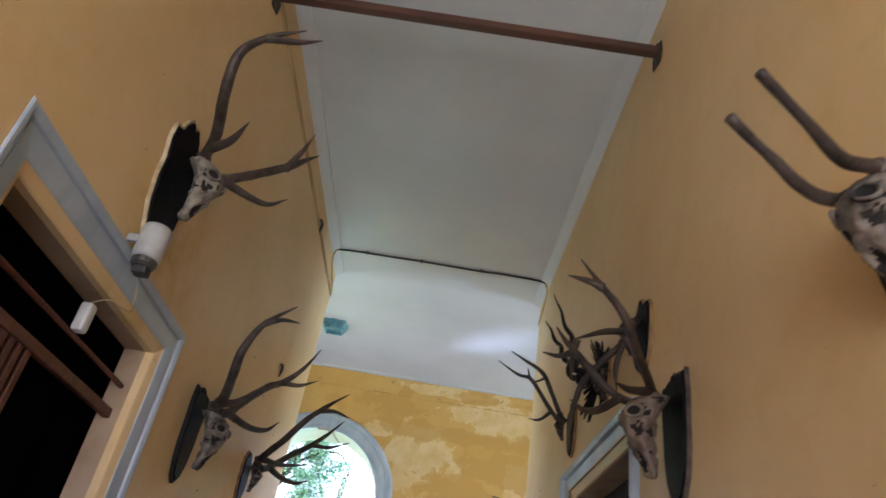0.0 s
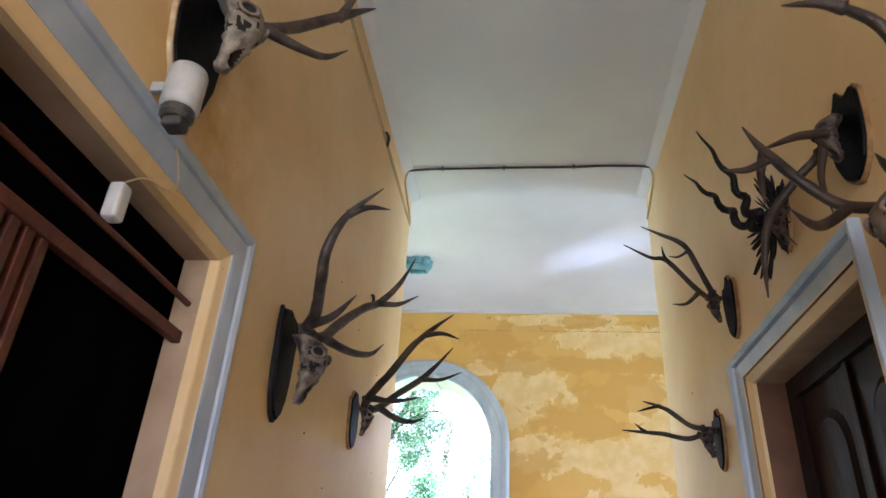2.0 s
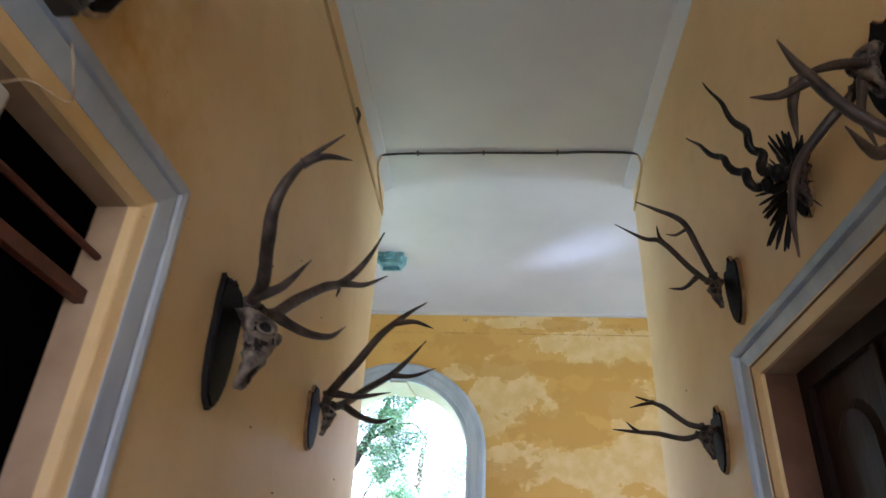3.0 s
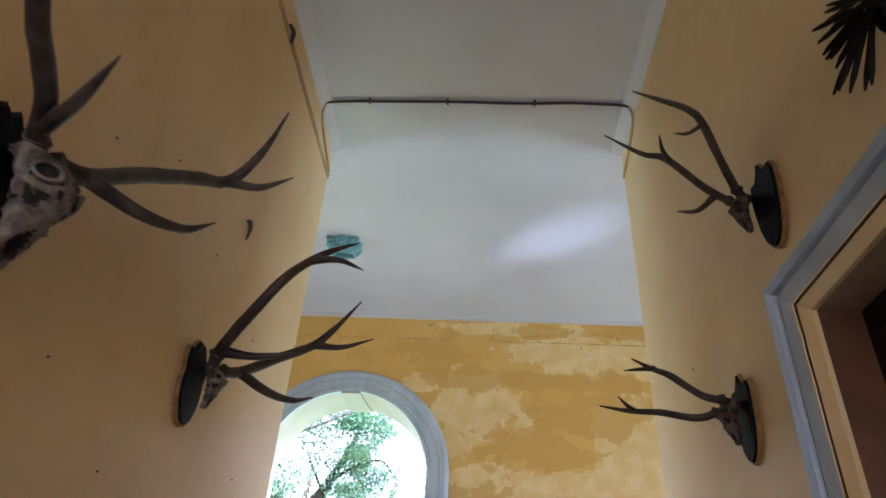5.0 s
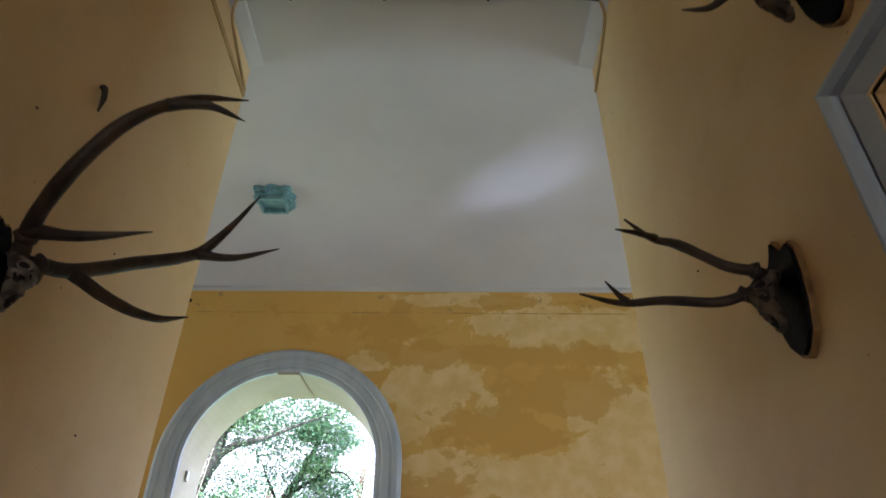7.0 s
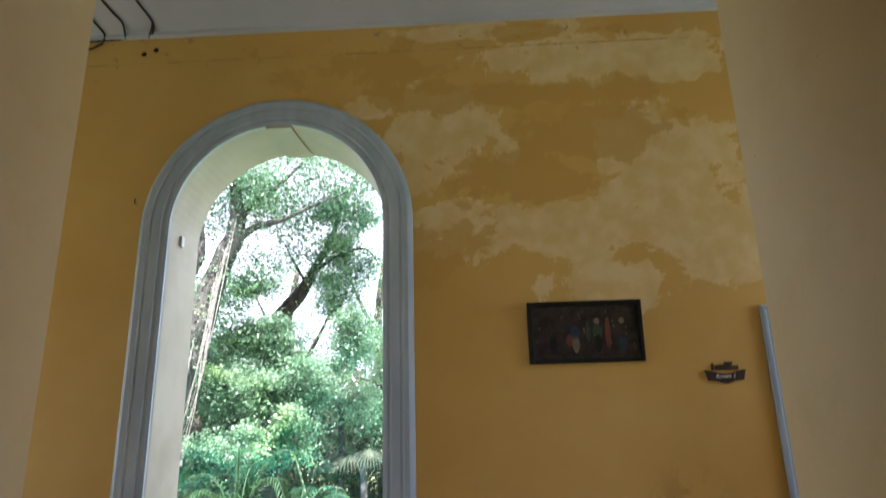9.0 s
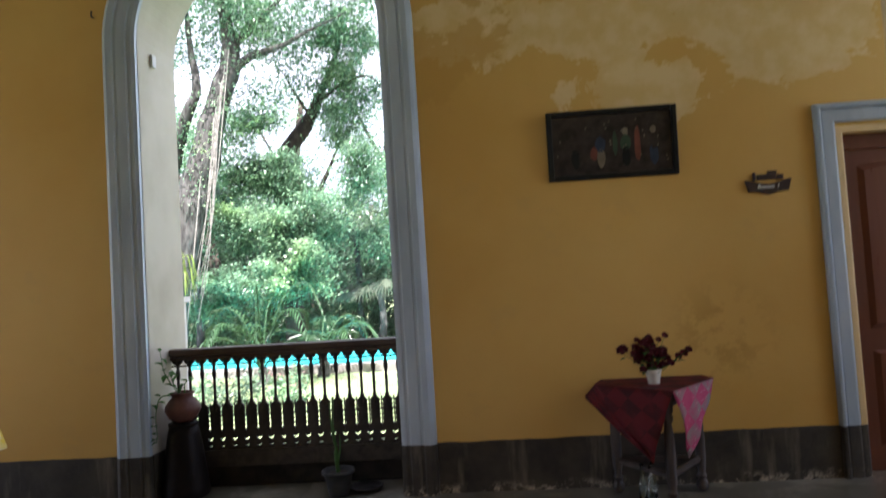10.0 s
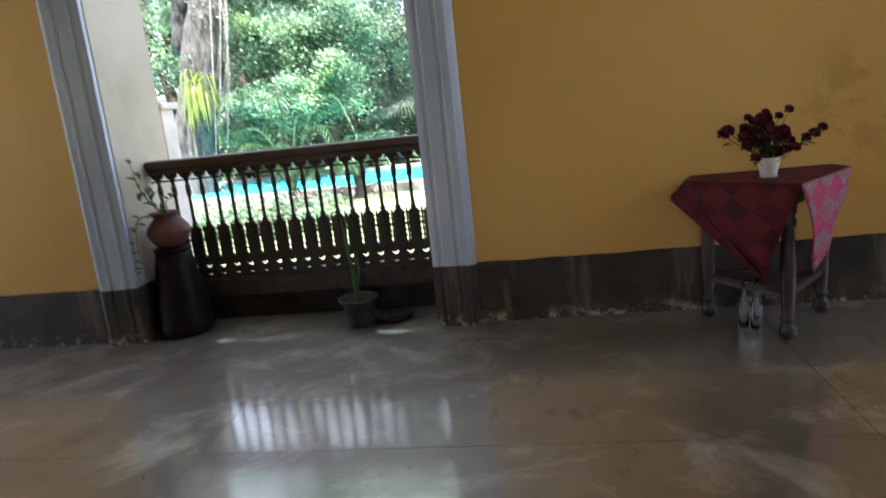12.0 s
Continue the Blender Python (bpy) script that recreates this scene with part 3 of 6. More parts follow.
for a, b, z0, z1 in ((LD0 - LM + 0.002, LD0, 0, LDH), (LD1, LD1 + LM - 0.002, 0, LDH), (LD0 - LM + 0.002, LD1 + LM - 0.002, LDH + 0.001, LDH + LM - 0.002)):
    part("reveal_lining", boxed(XL - 0.26, XL - 0.085, a, b, z0, z1), SHADEREVEAL, door_west, "brown-ochre reveal, darkened for the shade of the recess")
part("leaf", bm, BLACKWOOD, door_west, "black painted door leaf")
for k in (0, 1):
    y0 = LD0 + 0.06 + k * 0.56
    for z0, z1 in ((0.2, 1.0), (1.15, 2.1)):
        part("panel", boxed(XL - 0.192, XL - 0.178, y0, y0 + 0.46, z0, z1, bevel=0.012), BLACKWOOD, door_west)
bm = bmesh.new()
tube(bm, [Vector((XL - 0.13, LD0 - 0.04, 2.305)), Vector((XL - 0.13, LD1 + 0.02, 2.30))], [0.012, 0.012])
part("upper_rod", bm, RUST, door_west)
part("screen_rail", boxed(XL - 0.160, XL - 0.125, LD0 - 0.03, LD1 + 0.03, 2.145, 2.19, bevel=0.004), RUST, door_west)
for k in range(11):
    y = LD0 + 0.02 + k * 0.057
    part("slat", boxed(XL - 0.155, XL - 0.130, y, y + 0.032, 0.02, 2.144, bevel=0.003), RUST, door_west)

door_east = tagged(thing("door_2", (0, 0, 0), "dark brown panelled double door with carved arched panels", "door"), kind="structure")
architrave("frame", door_east, EAST, RD0 - RM, RD1 + RM, RDH + RM, 0.116, EASTMOULD, 0.0, "grey-blue moulded architrave")
architrave("band", door_east, EAST, RD0 + 0.002, RD1 - 0.002, RDH - 0.002, RM - 0.001, EASTBAND, 0.0, "ochre inner band", OCHRE)
bm = bmesh.new()
X = XR + 0.20
box(bm, X, X + 0.09, RD0, RD0 + 0.085, 0, RDH)
box(bm, X, X + 0.09, RD1 - 0.085, RD1, 0, RDH)
box(bm, X, X + 0.09, RD0 + 0.085, RD1 - 0.085, RDH - 0.10, RDH)
part("jamb_frame", bm, BROWNWOOD, door_east)
mid = (RD0 + RD1) / 2
for a, b in ((RD0 + 0.087, mid - 0.003), (mid + 0.003, RD1 - 0.087)):
    leaf = part("leaf", boxed(X + 0.03, X + 0.07, a, b, 0.01, RDH - 0.103, bevel=0.004), BROWNWOOD, door_east)
    w = b - a
    for z0, z1, arched in ((0.18, 0.95, False), (1.15, 2.28, True)):
        bm = bmesh.new()
        y0, y1 = a + 0.10, b - 0.10
        out = [(y0, z0), (y1, z0)]
        if arched:
            r, c = (y1 - y0) / 2, (y0 + y1) / 2
            out += [(c + r * math.cos(math.pi * i / 12), z1 - r + r * math.sin(math.pi * i / 12)) for i in range(13)]
        else:
            out += [(y1, z1), (y0, z1)]
        cy, cz = (y0 + y1) / 2, (z0 + z1) / 2
        slab(bm, out, lambda p: (X + 0.032, *p), lambda p: (X + 0.012, cy + (p[0] - cy) * 0.82, cz + (p[1] - cz) * 0.92))
        part("panel", bm, BROWNWOOD, leaf)
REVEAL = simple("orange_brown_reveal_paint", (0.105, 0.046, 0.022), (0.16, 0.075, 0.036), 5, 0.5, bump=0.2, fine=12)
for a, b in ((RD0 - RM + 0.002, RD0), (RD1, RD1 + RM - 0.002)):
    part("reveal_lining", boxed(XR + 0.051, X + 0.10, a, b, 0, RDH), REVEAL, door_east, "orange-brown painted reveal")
part("reveal_lining", boxed(XR + 0.051, X + 0.10, RD0 - RM + 0.002, RD1 + RM - 0.002, RDH + 0.001, RDH + RM - 0.002), SHADEREVEAL, door_east, "soffit in the same darkened brown-ochre")
part("cover_strip", boxed(X + 0.008, X + 0.032, mid - 0.025, mid + 0.025, 0.01, RDH - 0.105, bevel=0.006), BROWNWOOD, door_east)

door_north = tagged(thing("door_3", (0, 0, 0), "red-brown panelled door with a chrome bolt", "door"), kind="structure")
architrave("frame", door_north, NORTH, D2A - 0.045, D2B + 0.045, D2H + 0.07, 0.125, MOULD, 0.33, "grey-blue moulded architrave")
bm = bmesh.new()
sweep(bm, [(Vector((D2A - 0.045, YW, z)), Vector((-1, 0, 0)), Vector((0, -1, 0))) for z in (0.0, 0.329)], [(d * 0.125, g) for d, g in MOULD])
part("frame_foot", bm, DADO, door_north, "dark cement foot")
bm = bmesh.new()
sweep(bm, [(Vector((D2A + 0.002, YW, z)), Vector((-1, 0, 0)), Vector((0, -1, 0))) for z in (0.0, 0.329)], [(d * 0.047, g) for d, g in BAND])
part("band_foot", bm, DADO, door_north, "dark cement foot")
architrave("band", door_north, NORTH, D2A + 0.002, D2B - 0.002, D2H - 0.002, 0.047, BAND, 0.33, "ochre inner band", OCHRE)
leaf = part("leaf", boxed(D2A, D2B, YW + 0.10, YW + 0.14, 0.002, D2H, bevel=0.002), REDWOOD, door_north)
# unseen board added behind the leaf to block light from outside
part("light_stop", boxed(D2A, D2B, YW + 0.142, YW + 0.17, 0.001, D2H), REDWOOD, door_north)
part("head_rail", boxed(D2A, D2B, YW + 0.07, YW + 0.098, D2H - 0.10, D2H, bevel=0.004), REDWOOD, door_north)
for z0, z1 in ((0.16, 0.78), (0.92, 2.0)):
    bm = bmesh.new()
    out = [(D2A + 0.13, z0), (D2B - 0.13, z0), (D2B - 0.13, z1), ((D2A + D2B) / 2, z1 + (0.06 if z1 > 1 else 0)), (D2A + 0.13, z1)]
    slab(bm, out, lambda p: (p[0], YW + 0.101, p[1]), lambda p: (3.56 + (p[0] - 3.56) * 0.9, YW + 0.085, (z0 + z1) / 2 + (p[1] - (z0 + z1) / 2) * 0.93))
    part("panel", bm, REDWOOD, leaf)
part("bolt", boxed(D2A + 0.02, D2A + 0.035, YW + 0.075, YW + 0.10, 1.16, 1.26, bevel=0.003), WHITEPLASTIC, leaf, "chrome bolt")

# moulded surround of the arch
AP = [(0, -0.01), (0, 0.030), (0.10, 0.040), (0.16, 0.040), (0.18, 0.036), (0.24, 0.037), (0.28, 0.047), (0.55, 0.051), (0.58, 0.046), (0.64, 0.047), (0.68, 0.057), (0.84, 0.062), (0.94, 0.046), (1.0, 0.030), (1.0, -0.01)]
AP = [(d * 0.235, h) for d, h in AP]
PROUD = Vector((0, -1, 0))


def surround(z0, z1, side):
    x = AX0 if side < 0 else AX1
    return [(Vector((x, YW, z)), Vector((side, 0, 0)), PROUD) for z in (z0, z1)]


arch = tagged(thing("window_1", (0, 0, 0), "tall open archway with a grey-blue moulded surround", "archway"), kind="structure")
bm = bmesh.new()
st = surround(0.33, SPRING, -1)[:1]
st += [(Vector((x, YW, z)), Vector((x - ARCX, 0, z - SPRING)).normalized(), PROUD) for x, z in arc]
st += surround(SPRING, 0.33, 1)[1:]
sweep(bm, st, AP)
part("surround", bm, BLUE, arch, "grey-blue moulded plaster surround")
for side in (-1, 1):
    bm = bmesh.new()
    sweep(bm, surround(0.0, 0.329, side), [(d, h + (0.006 if h > 0 else 0)) for d, h in AP])
    part("surround_foot", bm, DADO, arch, "dark cement foot with drips")
bm = bmesh.new()
slab(bm, [(-0.935, YW - 0.028), (-0.725, YW - 0.028), (-0.70, YW + 0.30), (-0.66, YO), (-0.90, YO), (-0.93, YW + 0.32)],
     lambda p: (*p, SPRING + ARCR - 0.028), lambda p: (*p, SPRING + ARCR + 0.02))
part("keystone", bm, CREAM, arch, "cracked cream keystone slab")
part("switch_box", boxed(AX0, AX0 + 0.022, YW + 0.18, YW + 0.235, 3.10, 3.19, bevel=0.004), WHITEPLASTIC, arch, "small white junction box")

# skirting of dark cement
SK = 0.33
for name, x0, x1 in (("baseboard_1", -HX, AX0 - 0.236), ("baseboard_2", AX1 + 0.236, D2A - 0.171), ("baseboard_3", D2B + 0.171, HX)):
    bm = bmesh.new()
    n = max(2, int((x1 - x0) / 0.06))
    top = [(x0 + (x1 - x0) * i / n, SK + 0.006 * noise.noise(Vector((i * 0.35, x0, 0)))) for i in range(n + 1)]
    slab(bm, [(x0, 0.0), (x1, 0.0), *top[::-1]], lambda p: (p[0], YW + 0.002, p[1]), lambda p: (p[0], YW - 0.012, p[1]))
    structure(name, bm, DADO, "dark stained cement skirting with lime crumbs at the floor")
for name, x, y0, y1 in (("baseboard_4", XL, YB, LD0 - 0.185), ("baseboard_5", XL, LD1 + 0.185, YE), ("baseboard_6", XR, YB, RD0 - 0.165), ("baseboard_7", XR, RD1 + 0.165, YE)):
    s = 0.012 if x == XL else -0.012
    structure(name, boxed(min(x, x + s), max(x, x + s), y0, y1, 0, SK), DADO, "dark cement skirting along the corridor")
bm = bmesh.new()
for x in (AX0, AX1 - 0.012):
    box(bm, x, x + 0.012, YW - 0.0, YO, 0, SK)
structure("baseboard_8", bm, DADO, "dark cement foot of the arch reveals")

# ceiling margin and conduit
for name, x, s in (("trim_1", XL, 1), ("trim_2", XR, -1)):
    bm = bmesh.new()
    prof = [(0, 0), (0, -0.05), (0.02, -0.045), (0.085, -0.018), (0.092, -0.010), (0.092, 0)]
    sweep(bm, [(Vector((x, y, H)), Vector((s, 0, 0)), Vector((0, 0, 1))) for y in (YB, 7.38)], prof)
    structure(name, bm, CEIL, "white plaster cove between wall and ceiling")
bm = bmesh.new()
box(bm, -HX, HX, YW - 0.05, YW, H - 0.035, H)
structure("trim_3", bm, CEIL, "narrow white cornice at the top of the hall wall")
bm = bmesh.new()
box(bm, XL, XL + 0.014, YB, 7.395, 4.70, 4.74, bevel=0.003)
structure("trim_4", bm, CASING, "ochre-painted cable casing along the wall")

conduit = thing("conduit", (0.5, 6.85, H), "dark cable conduit clipped across the ceiling", "conduit")
O = Vector((0.5, 6.85, H))
pts = [(XL + 0.05, 6.86, 4.995)] + [(x, 6.85 + 0.006 * math.sin(x * 9), 5.004) for x in (-0.45, 0.0, 0.4, 0.8, 1.2, 1.5)] + [(XR - 0.05, 6.86, 4.995)]
bm = bmesh.new()
tube(bm, [p - O for p in smooth_path(pts, 4)], [0.011, 0.011], 8, rough=0.2, uneven=14)
part("pipe", bm, CABLE, conduit)
for x, s in ((XL, 1), (XR, -1)):
    bm = bmesh.new()
    drop = [(x + s * 0.05, 6.86, 4.995), (x + s * 0.014, 6.93, 4.93), (x + s * 0.011, 7.1, 4.85), (x + s * 0.011, 7.385, 4.755)]
    tube(bm, [p - O for p in smooth_path(drop, 5)], [0.010, 0.009], 8)
    part("drop", bm, CASING, conduit, "ochre-painted drop")
for x in (-0.30, 0.28, 0.92):
    part("clip", boxed(x - 0.5 - 0.008, x - 0.5 + 0.008, -0.020, 0.020, -0.029, 0.0, bevel=0.002), CABLE, conduit)

beam = thing("ceiling_beam", (0, 3.47, 4.70), "dark brown timber beam let into both walls", "beam")
part("timber", boxed(XL - 0.05, XR + 0.05, -0.030, 0.030, -0.030, 0.030, bevel=0.010), BEAMWOOD, beam)
for x in (XL + 0.002, XR - 0.012):
    bm = bmesh.new()
    out = [(0.085 * math.cos(a / 12 * 6.283) * (1 + 0.25 * math.sin(a * 3.1)), 0.095 * math.sin(a / 12 * 6.283) * (1 + 0.2 * math.cos(a * 2.3)) - 0.03) for a in range(12)]
    slab(bm, out, lambda p: (x, *p), lambda p: (x + 0.008, p[0] * 0.9, p[1] * 0.9))
    part("mortar_patch", bm, DARKBONE, beam, "brown mortar round the beam's end")

# ---- outside ----
bm = bmesh.new()
bmesh.ops.create_grid(bm, x_segments=60, y_segments=60, size=300)
for v in bm.verts:
    v.co.z = GROUND + (0.12 * noise.noise(v.co * 0.15) if v.co.y > 14 else -0.02)
structure("ground", bm, LAWN, "sunlit green lawn of the garden")
bm = bmesh.new()
box(bm, -HX - 1, HX + 1, YO + 0.25, 13.6, GROUND - 0.1, GROUND + 0.012)
structure("pavement", bm, PATHSTONE, "pale garden path below the arcade")
bm = bmesh.new()
box(bm, -HX - 0.4, HX + 0.4, YO + 0.0, YO + 0.26, GROUND - 0.1, -0.302)
structure("wall_plinth", bm, PLASTER, "white plinth under the arcade wall")

# ---- mounted horns and antlers on the corridor walls ----
def plaque_outline(w, h, style):
    """Half outlines of the boards, mirrored."""
    if style == "shield":
        half = [(0.0, 0.50), (0.12, 0.44), (0.22, 0.47), (0.34, 0.42), (0.46, 0.46), (0.50, 0.30), (0.47, 0.10), (0.45, -0.10), (0.36, -0.30), (0.20, -0.44), (0.0, -0.50)]
    elif style == "ogee":
        half = [(0.0, 0.46), (0.10, 0.50), (0.20, 0.45), (0.30, 0.36), (0.46, 0.34), (0.50, 0.22), (0.44, 0.08), (0.47, -0.06), (0.42, -0.24), (0.26, -0.42), (0.10, -0.49), (0.0, -0.50)]
    elif style == "pointed":
        half = [(0.0, 0.50), (0.08, 0.42), (0.20, 0.345), (0.40, 0.36), (0.50, 0.26), (0.485, 0.05), (0.43, -0.18), (0.30, -0.37), (0.13, -0.47), (0.0, -0.50)]
    else:
        half = [(0.0, 0.50), (0.18, 0.46), (0.34, 0.36), (0.45, 0.20), (0.50, 0.0), (0.46, -0.18), (0.36, -0.34), (0.20, -0.46), (0.0, -0.50)]
    left = [(-u, v) for u, v in half[1:-1]][::-1]
    return [(u * w, v * h) for u, v in half + left]


def skull_mesh(size, side, mats):
    """A deer's skull hung by its brow: broad cranium, hollow orbits, long muzzle pointing down."""
    bm = bmesh.new()
    rows = [(0.16, 0.03, 0.045, 0.03), (0.14, 0.07, 0.075, 0.055), (0.09, 0.10, 0.085, 0.062), (0.03, 0.115, 0.082, 0.060), (-0.03, 0.115, 0.072, 0.055),
            (-0.09, 0.105, 0.055, 0.045), (-0.15, 0.095, 0.042, 0.036), (-0.21, 0.085, 0.036, 0.030), (-0.255, 0.075, 0.034, 0.024), (-0.275, 0.07, 0.022, 0.014)]
    fine = []
    for (p, q) in zip(rows, rows[1:]):
        for k in range(4):
            fine.append(tuple(g + (e - g) * k / 4 for g, e in zip(p, q)))
    rows = fine + [rows[-1]]
    rings, n = [], 36
    for v, w, a, b in rows:
        ring = []
        for j in range(n):
            t = 2 * math.pi * j / n
            u, o = a * math.cos(t), b * math.sin(t)
            eye = math.exp(-((abs(u) - 0.068) ** 2 / 0.0005 + (v - 0.035) ** 2 / 0.0009)) if o > -0.02 else 0
            nose = math.exp(-(u ** 2 / 0.0004 + (v + 0.20) ** 2 / 0.0022)) if o > 0 else 0
            pit = math.exp(-((abs(u) - 0.046) ** 2 / 0.0003 + (v + 0.055) ** 2 / 0.0006)) if o > -0.01 else 0
            eye = min(1.0, eye + 0.7 * pit)
            k = 1 - 0.5 * eye
            p = Vector((side * (w + o * k - 0.034 * nose), u * k, v)) + 0.010 * noise.noise_vector(Vector((u, o, v)) * 26) + 0.005 * noise.noise_vector(Vector((u, o, v)) * 75)
            ring.append(bm.verts.new(p * size))
        rings.append(ring)
    for a, b in zip(rings, rings[1:]):
        for j in range(n):
            f = bm.faces.new((a[j], a[(j + 1) % n], b[(j + 1) % n], b[j]))
            c = f.calc_center_median() / size
            out = abs(c.x)
            # eye, cheek and nose hollows painted near-black as shade, plus noise patches
            if ((abs(c.y) - 0.046) / 0.022) ** 2 + ((c.z - 0.035) / 0.028) ** 2 < 1 and out > 0.10 or ((abs(c.y) - 0.043) / 0.014) ** 2 + ((c.z + 0.058) / 0.026) ** 2 < 1 and out > 0.08 or (c.y / 0.019) ** 2 + ((c.z + 0.195) / 0.055) ** 2 < 1 and out > 0.07 or noise.noise(c * 22) > (0.66 if c.z > -0.02 else 0.50):
                f.material_index = 1
    bm.faces.new(rings[0][::-1])
    bm.faces.new(rings[-1])
    return bm


def orbit_mesh(size, side, e):
    """The bony ring round one eye, its hollow painted dark for the shade inside."""
    bm = bmesh.new()
    c, n1, n2 = Vector((side * 0.150, e * 0.058, 0.036)), Vector((side * 0.62, e * 0.78, 0)), Vector((0, 0, 1))
    n3 = n1.cross(n2).normalized()
    turn = [2 * math.pi * j / 18 for j in range(19)]
    tube(bm, [(c + n3 * 0.030 * math.cos(t) + n2 * 0.032 * math.sin(t)) * size for t in turn], [0.006 * size, 0.008 * size, 0.006 * size], 6, rough=0.4, uneven=40)
    hollow = [bm.verts.new((c + n1 * 0.001 + n3 * 0.029 * math.cos(t) + n2 * 0.031 * math.sin(t)) * size) for t in turn[:18]]
    pit = bm.verts.new((c - n1 * 0.02) * size)
    for j in range(18):
        bm.faces.new((hollow[j], hollow[(j + 1) % 18], pit)).material_index = 1
    return bm


def horn_mesh(side, beam, tines, r0, r1, spiral=0.0):
    """One antler: a beam with tines, all as points (along, out, up) from the plaque's middle."""
    bm = bmesh.new()
    v = lambda p: Vector((side * p[1], p[0], p[2]))
    path = smooth_path([v(p) for p in beam], 7)
    if spiral:
        path = smooth_path([v(p) for p in beam], 48 // (len(beam) - 1))
        out, n = [], len(path)
        for i, p in enumerate(path):
            d = (path[-1] - path[0]).normalized()
            s = d.cross(Vector((0, 0, 1))).normalized()
            q = d.cross(s)
            a = i / n * 2 * math.pi * 5.4
            g = spiral * math.sin(math.pi * min(1, i / n * 0.75 + 0.2)) * (1 - 0.7 * i / n)
            out.append(p + (s * math.cos(a) + q * math.sin(a)) * g)
        path = smooth_path(out, 2)
        tube(bm, path, [r0, r0 * 0.95, r0 * 0.8, r0 * 0.6, r1], 10, rough=0.2, uneven=90)
    else:
        tube(bm, path, [r0 * 1.1, r0, r0 * 0.97, r0 * 0.92, r0 * 0.68, r1], 14, rough=0.12, uneven=16)
        d = (path[8] - path[6]).normalized()
        tube(bm, [path[7] - d * 0.010, path[7], path[7] + d * 0.012], [r0 * 1.2, r0 * 1.42, r0 * 1.2], 14, rough=0.4, uneven=90)
    for t, rt in tines:
        rt *= 1.25
        tube(bm, smooth_path([v(p) for p in t], 6), [min(rt * 1.35, r0 * 0.98), rt * 0.98, rt * 0.82, rt * 0.55, 0.002], 12, rough=0.12, uneven=16)
    return bm


def trophy(y, z, side, label, antlers, plaque=(0.26, 0.48, "shield"), skull=(0.0, 0.0, 1.0), r0=0.021, mats=(ANTLER, BONE, PALEWOOD), tilt=0.0, category="mounted antlers", spiral=0.0, tip=0.003):
    """side: 1 on the west wall, -1 on the east. antlers: (beam, tines) each."""
    x = XL if side > 0 else XR
    root = thing("antler_trophy", (x, y, z), label, category, "mounted antlers along the corridor")
    w, h, style = plaque
    bm = bmesh.new()
    turn = Matrix.Rotation(radians(tilt), 2)
    out = [turn @ Vector(p) for p in plaque_outline(w, h, style)]
    slab(bm, out, lambda p: (side * 0.001, p[0], p[1]), lambda p: (side * 0.020, p[0], p[1]), (1, 1, 1))
    slab(bm, [p * 0.955 for p in out], lambda p: (side * 0.0195, p[0], p[1]), lambda p: (side * 0.030, p[0] * 0.97, p[1] * 0.98), (0, 0, 0))
    part("plaque", bm, [BLACKBOARD, mats[2]], root, "black varnished board with a worn rim")
    bm = skull_mesh(skull[2], side, None)
    bmesh.ops.scale(bm, verts=bm.verts, vec=(1.22, 1.28, 0.82))
    bmesh.ops.translate(bm, verts=bm.verts, vec=(side * 0.02, skull[0], skull[1]))
    head = part("skull", bm, [mats[1], SOCKET], root, "weathered skull with hollow eye sockets", True)
    for e in (-1, 1):
        bm = orbit_mesh(skull[2], side, e)
        bmesh.ops.scale(bm, verts=bm.verts, vec=(1.22, 1.28, 0.82))
        bmesh.ops.translate(bm, verts=bm.verts, vec=(side * 0.02, skull[0], skull[1]))
        part("eye_socket", bm, [mats[1], SOCKET], head, "", True)
    for k, (beam, tines) in enumerate(antlers):
        s = skull[2]
        beam = [(skull[0] + (0.032 * s if k else -0.032 * s), 0.02 + 0.09 * s, skull[1] + 0.11 * s), *beam]
        part("antler", horn_mesh(side, beam, tines, r0, tip, spiral), mats[0], root, "", True)
    return root


trophy(3.25, 3.05, 1, "large grey stag antlers with white skull on black plaque", [
    ([(0.0, 0.10, 0.18), (-0.13, 0.17, 0.24), (-0.33, 0.23, 0.31), (-0.43, 0.27, 0.44), (-0.42, 0.36, 0.58), (-0.40, 0.50, 0.68)],
     [([(-0.05, 0.13, 0.20), (-0.16, 0.26, 0.18), (-0.28, 0.36, 0.20)], 0.018), ([(-0.42, 0.35, 0.57), (-0.37, 0.47, 0.63), (-0.30, 0.55, 0.74)], 0.013)]),
    ([(0.10, 0.10, 0.18), (0.20, 0.13, 0.22), (0.33, 0.20, 0.36), (0.44, 0.33, 0.53), (0.55, 0.38, 0.68), (0.66, 0.42, 0.82)],
     [([(0.18, 0.12, 0.21), (0.28, 0.24, 0.20), (0.36, 0.33, 0.22), (0.42, 0.40, 0.31)], 0.017), ([(0.44, 0.33, 0.52), (0.45, 0.38, 0.66), (0.46, 0.42, 0.81)], 0.014)])],
    (0.35, 0.69, "ogee"), (0.05, 0.06, 0.88), 0.026, tilt=6)
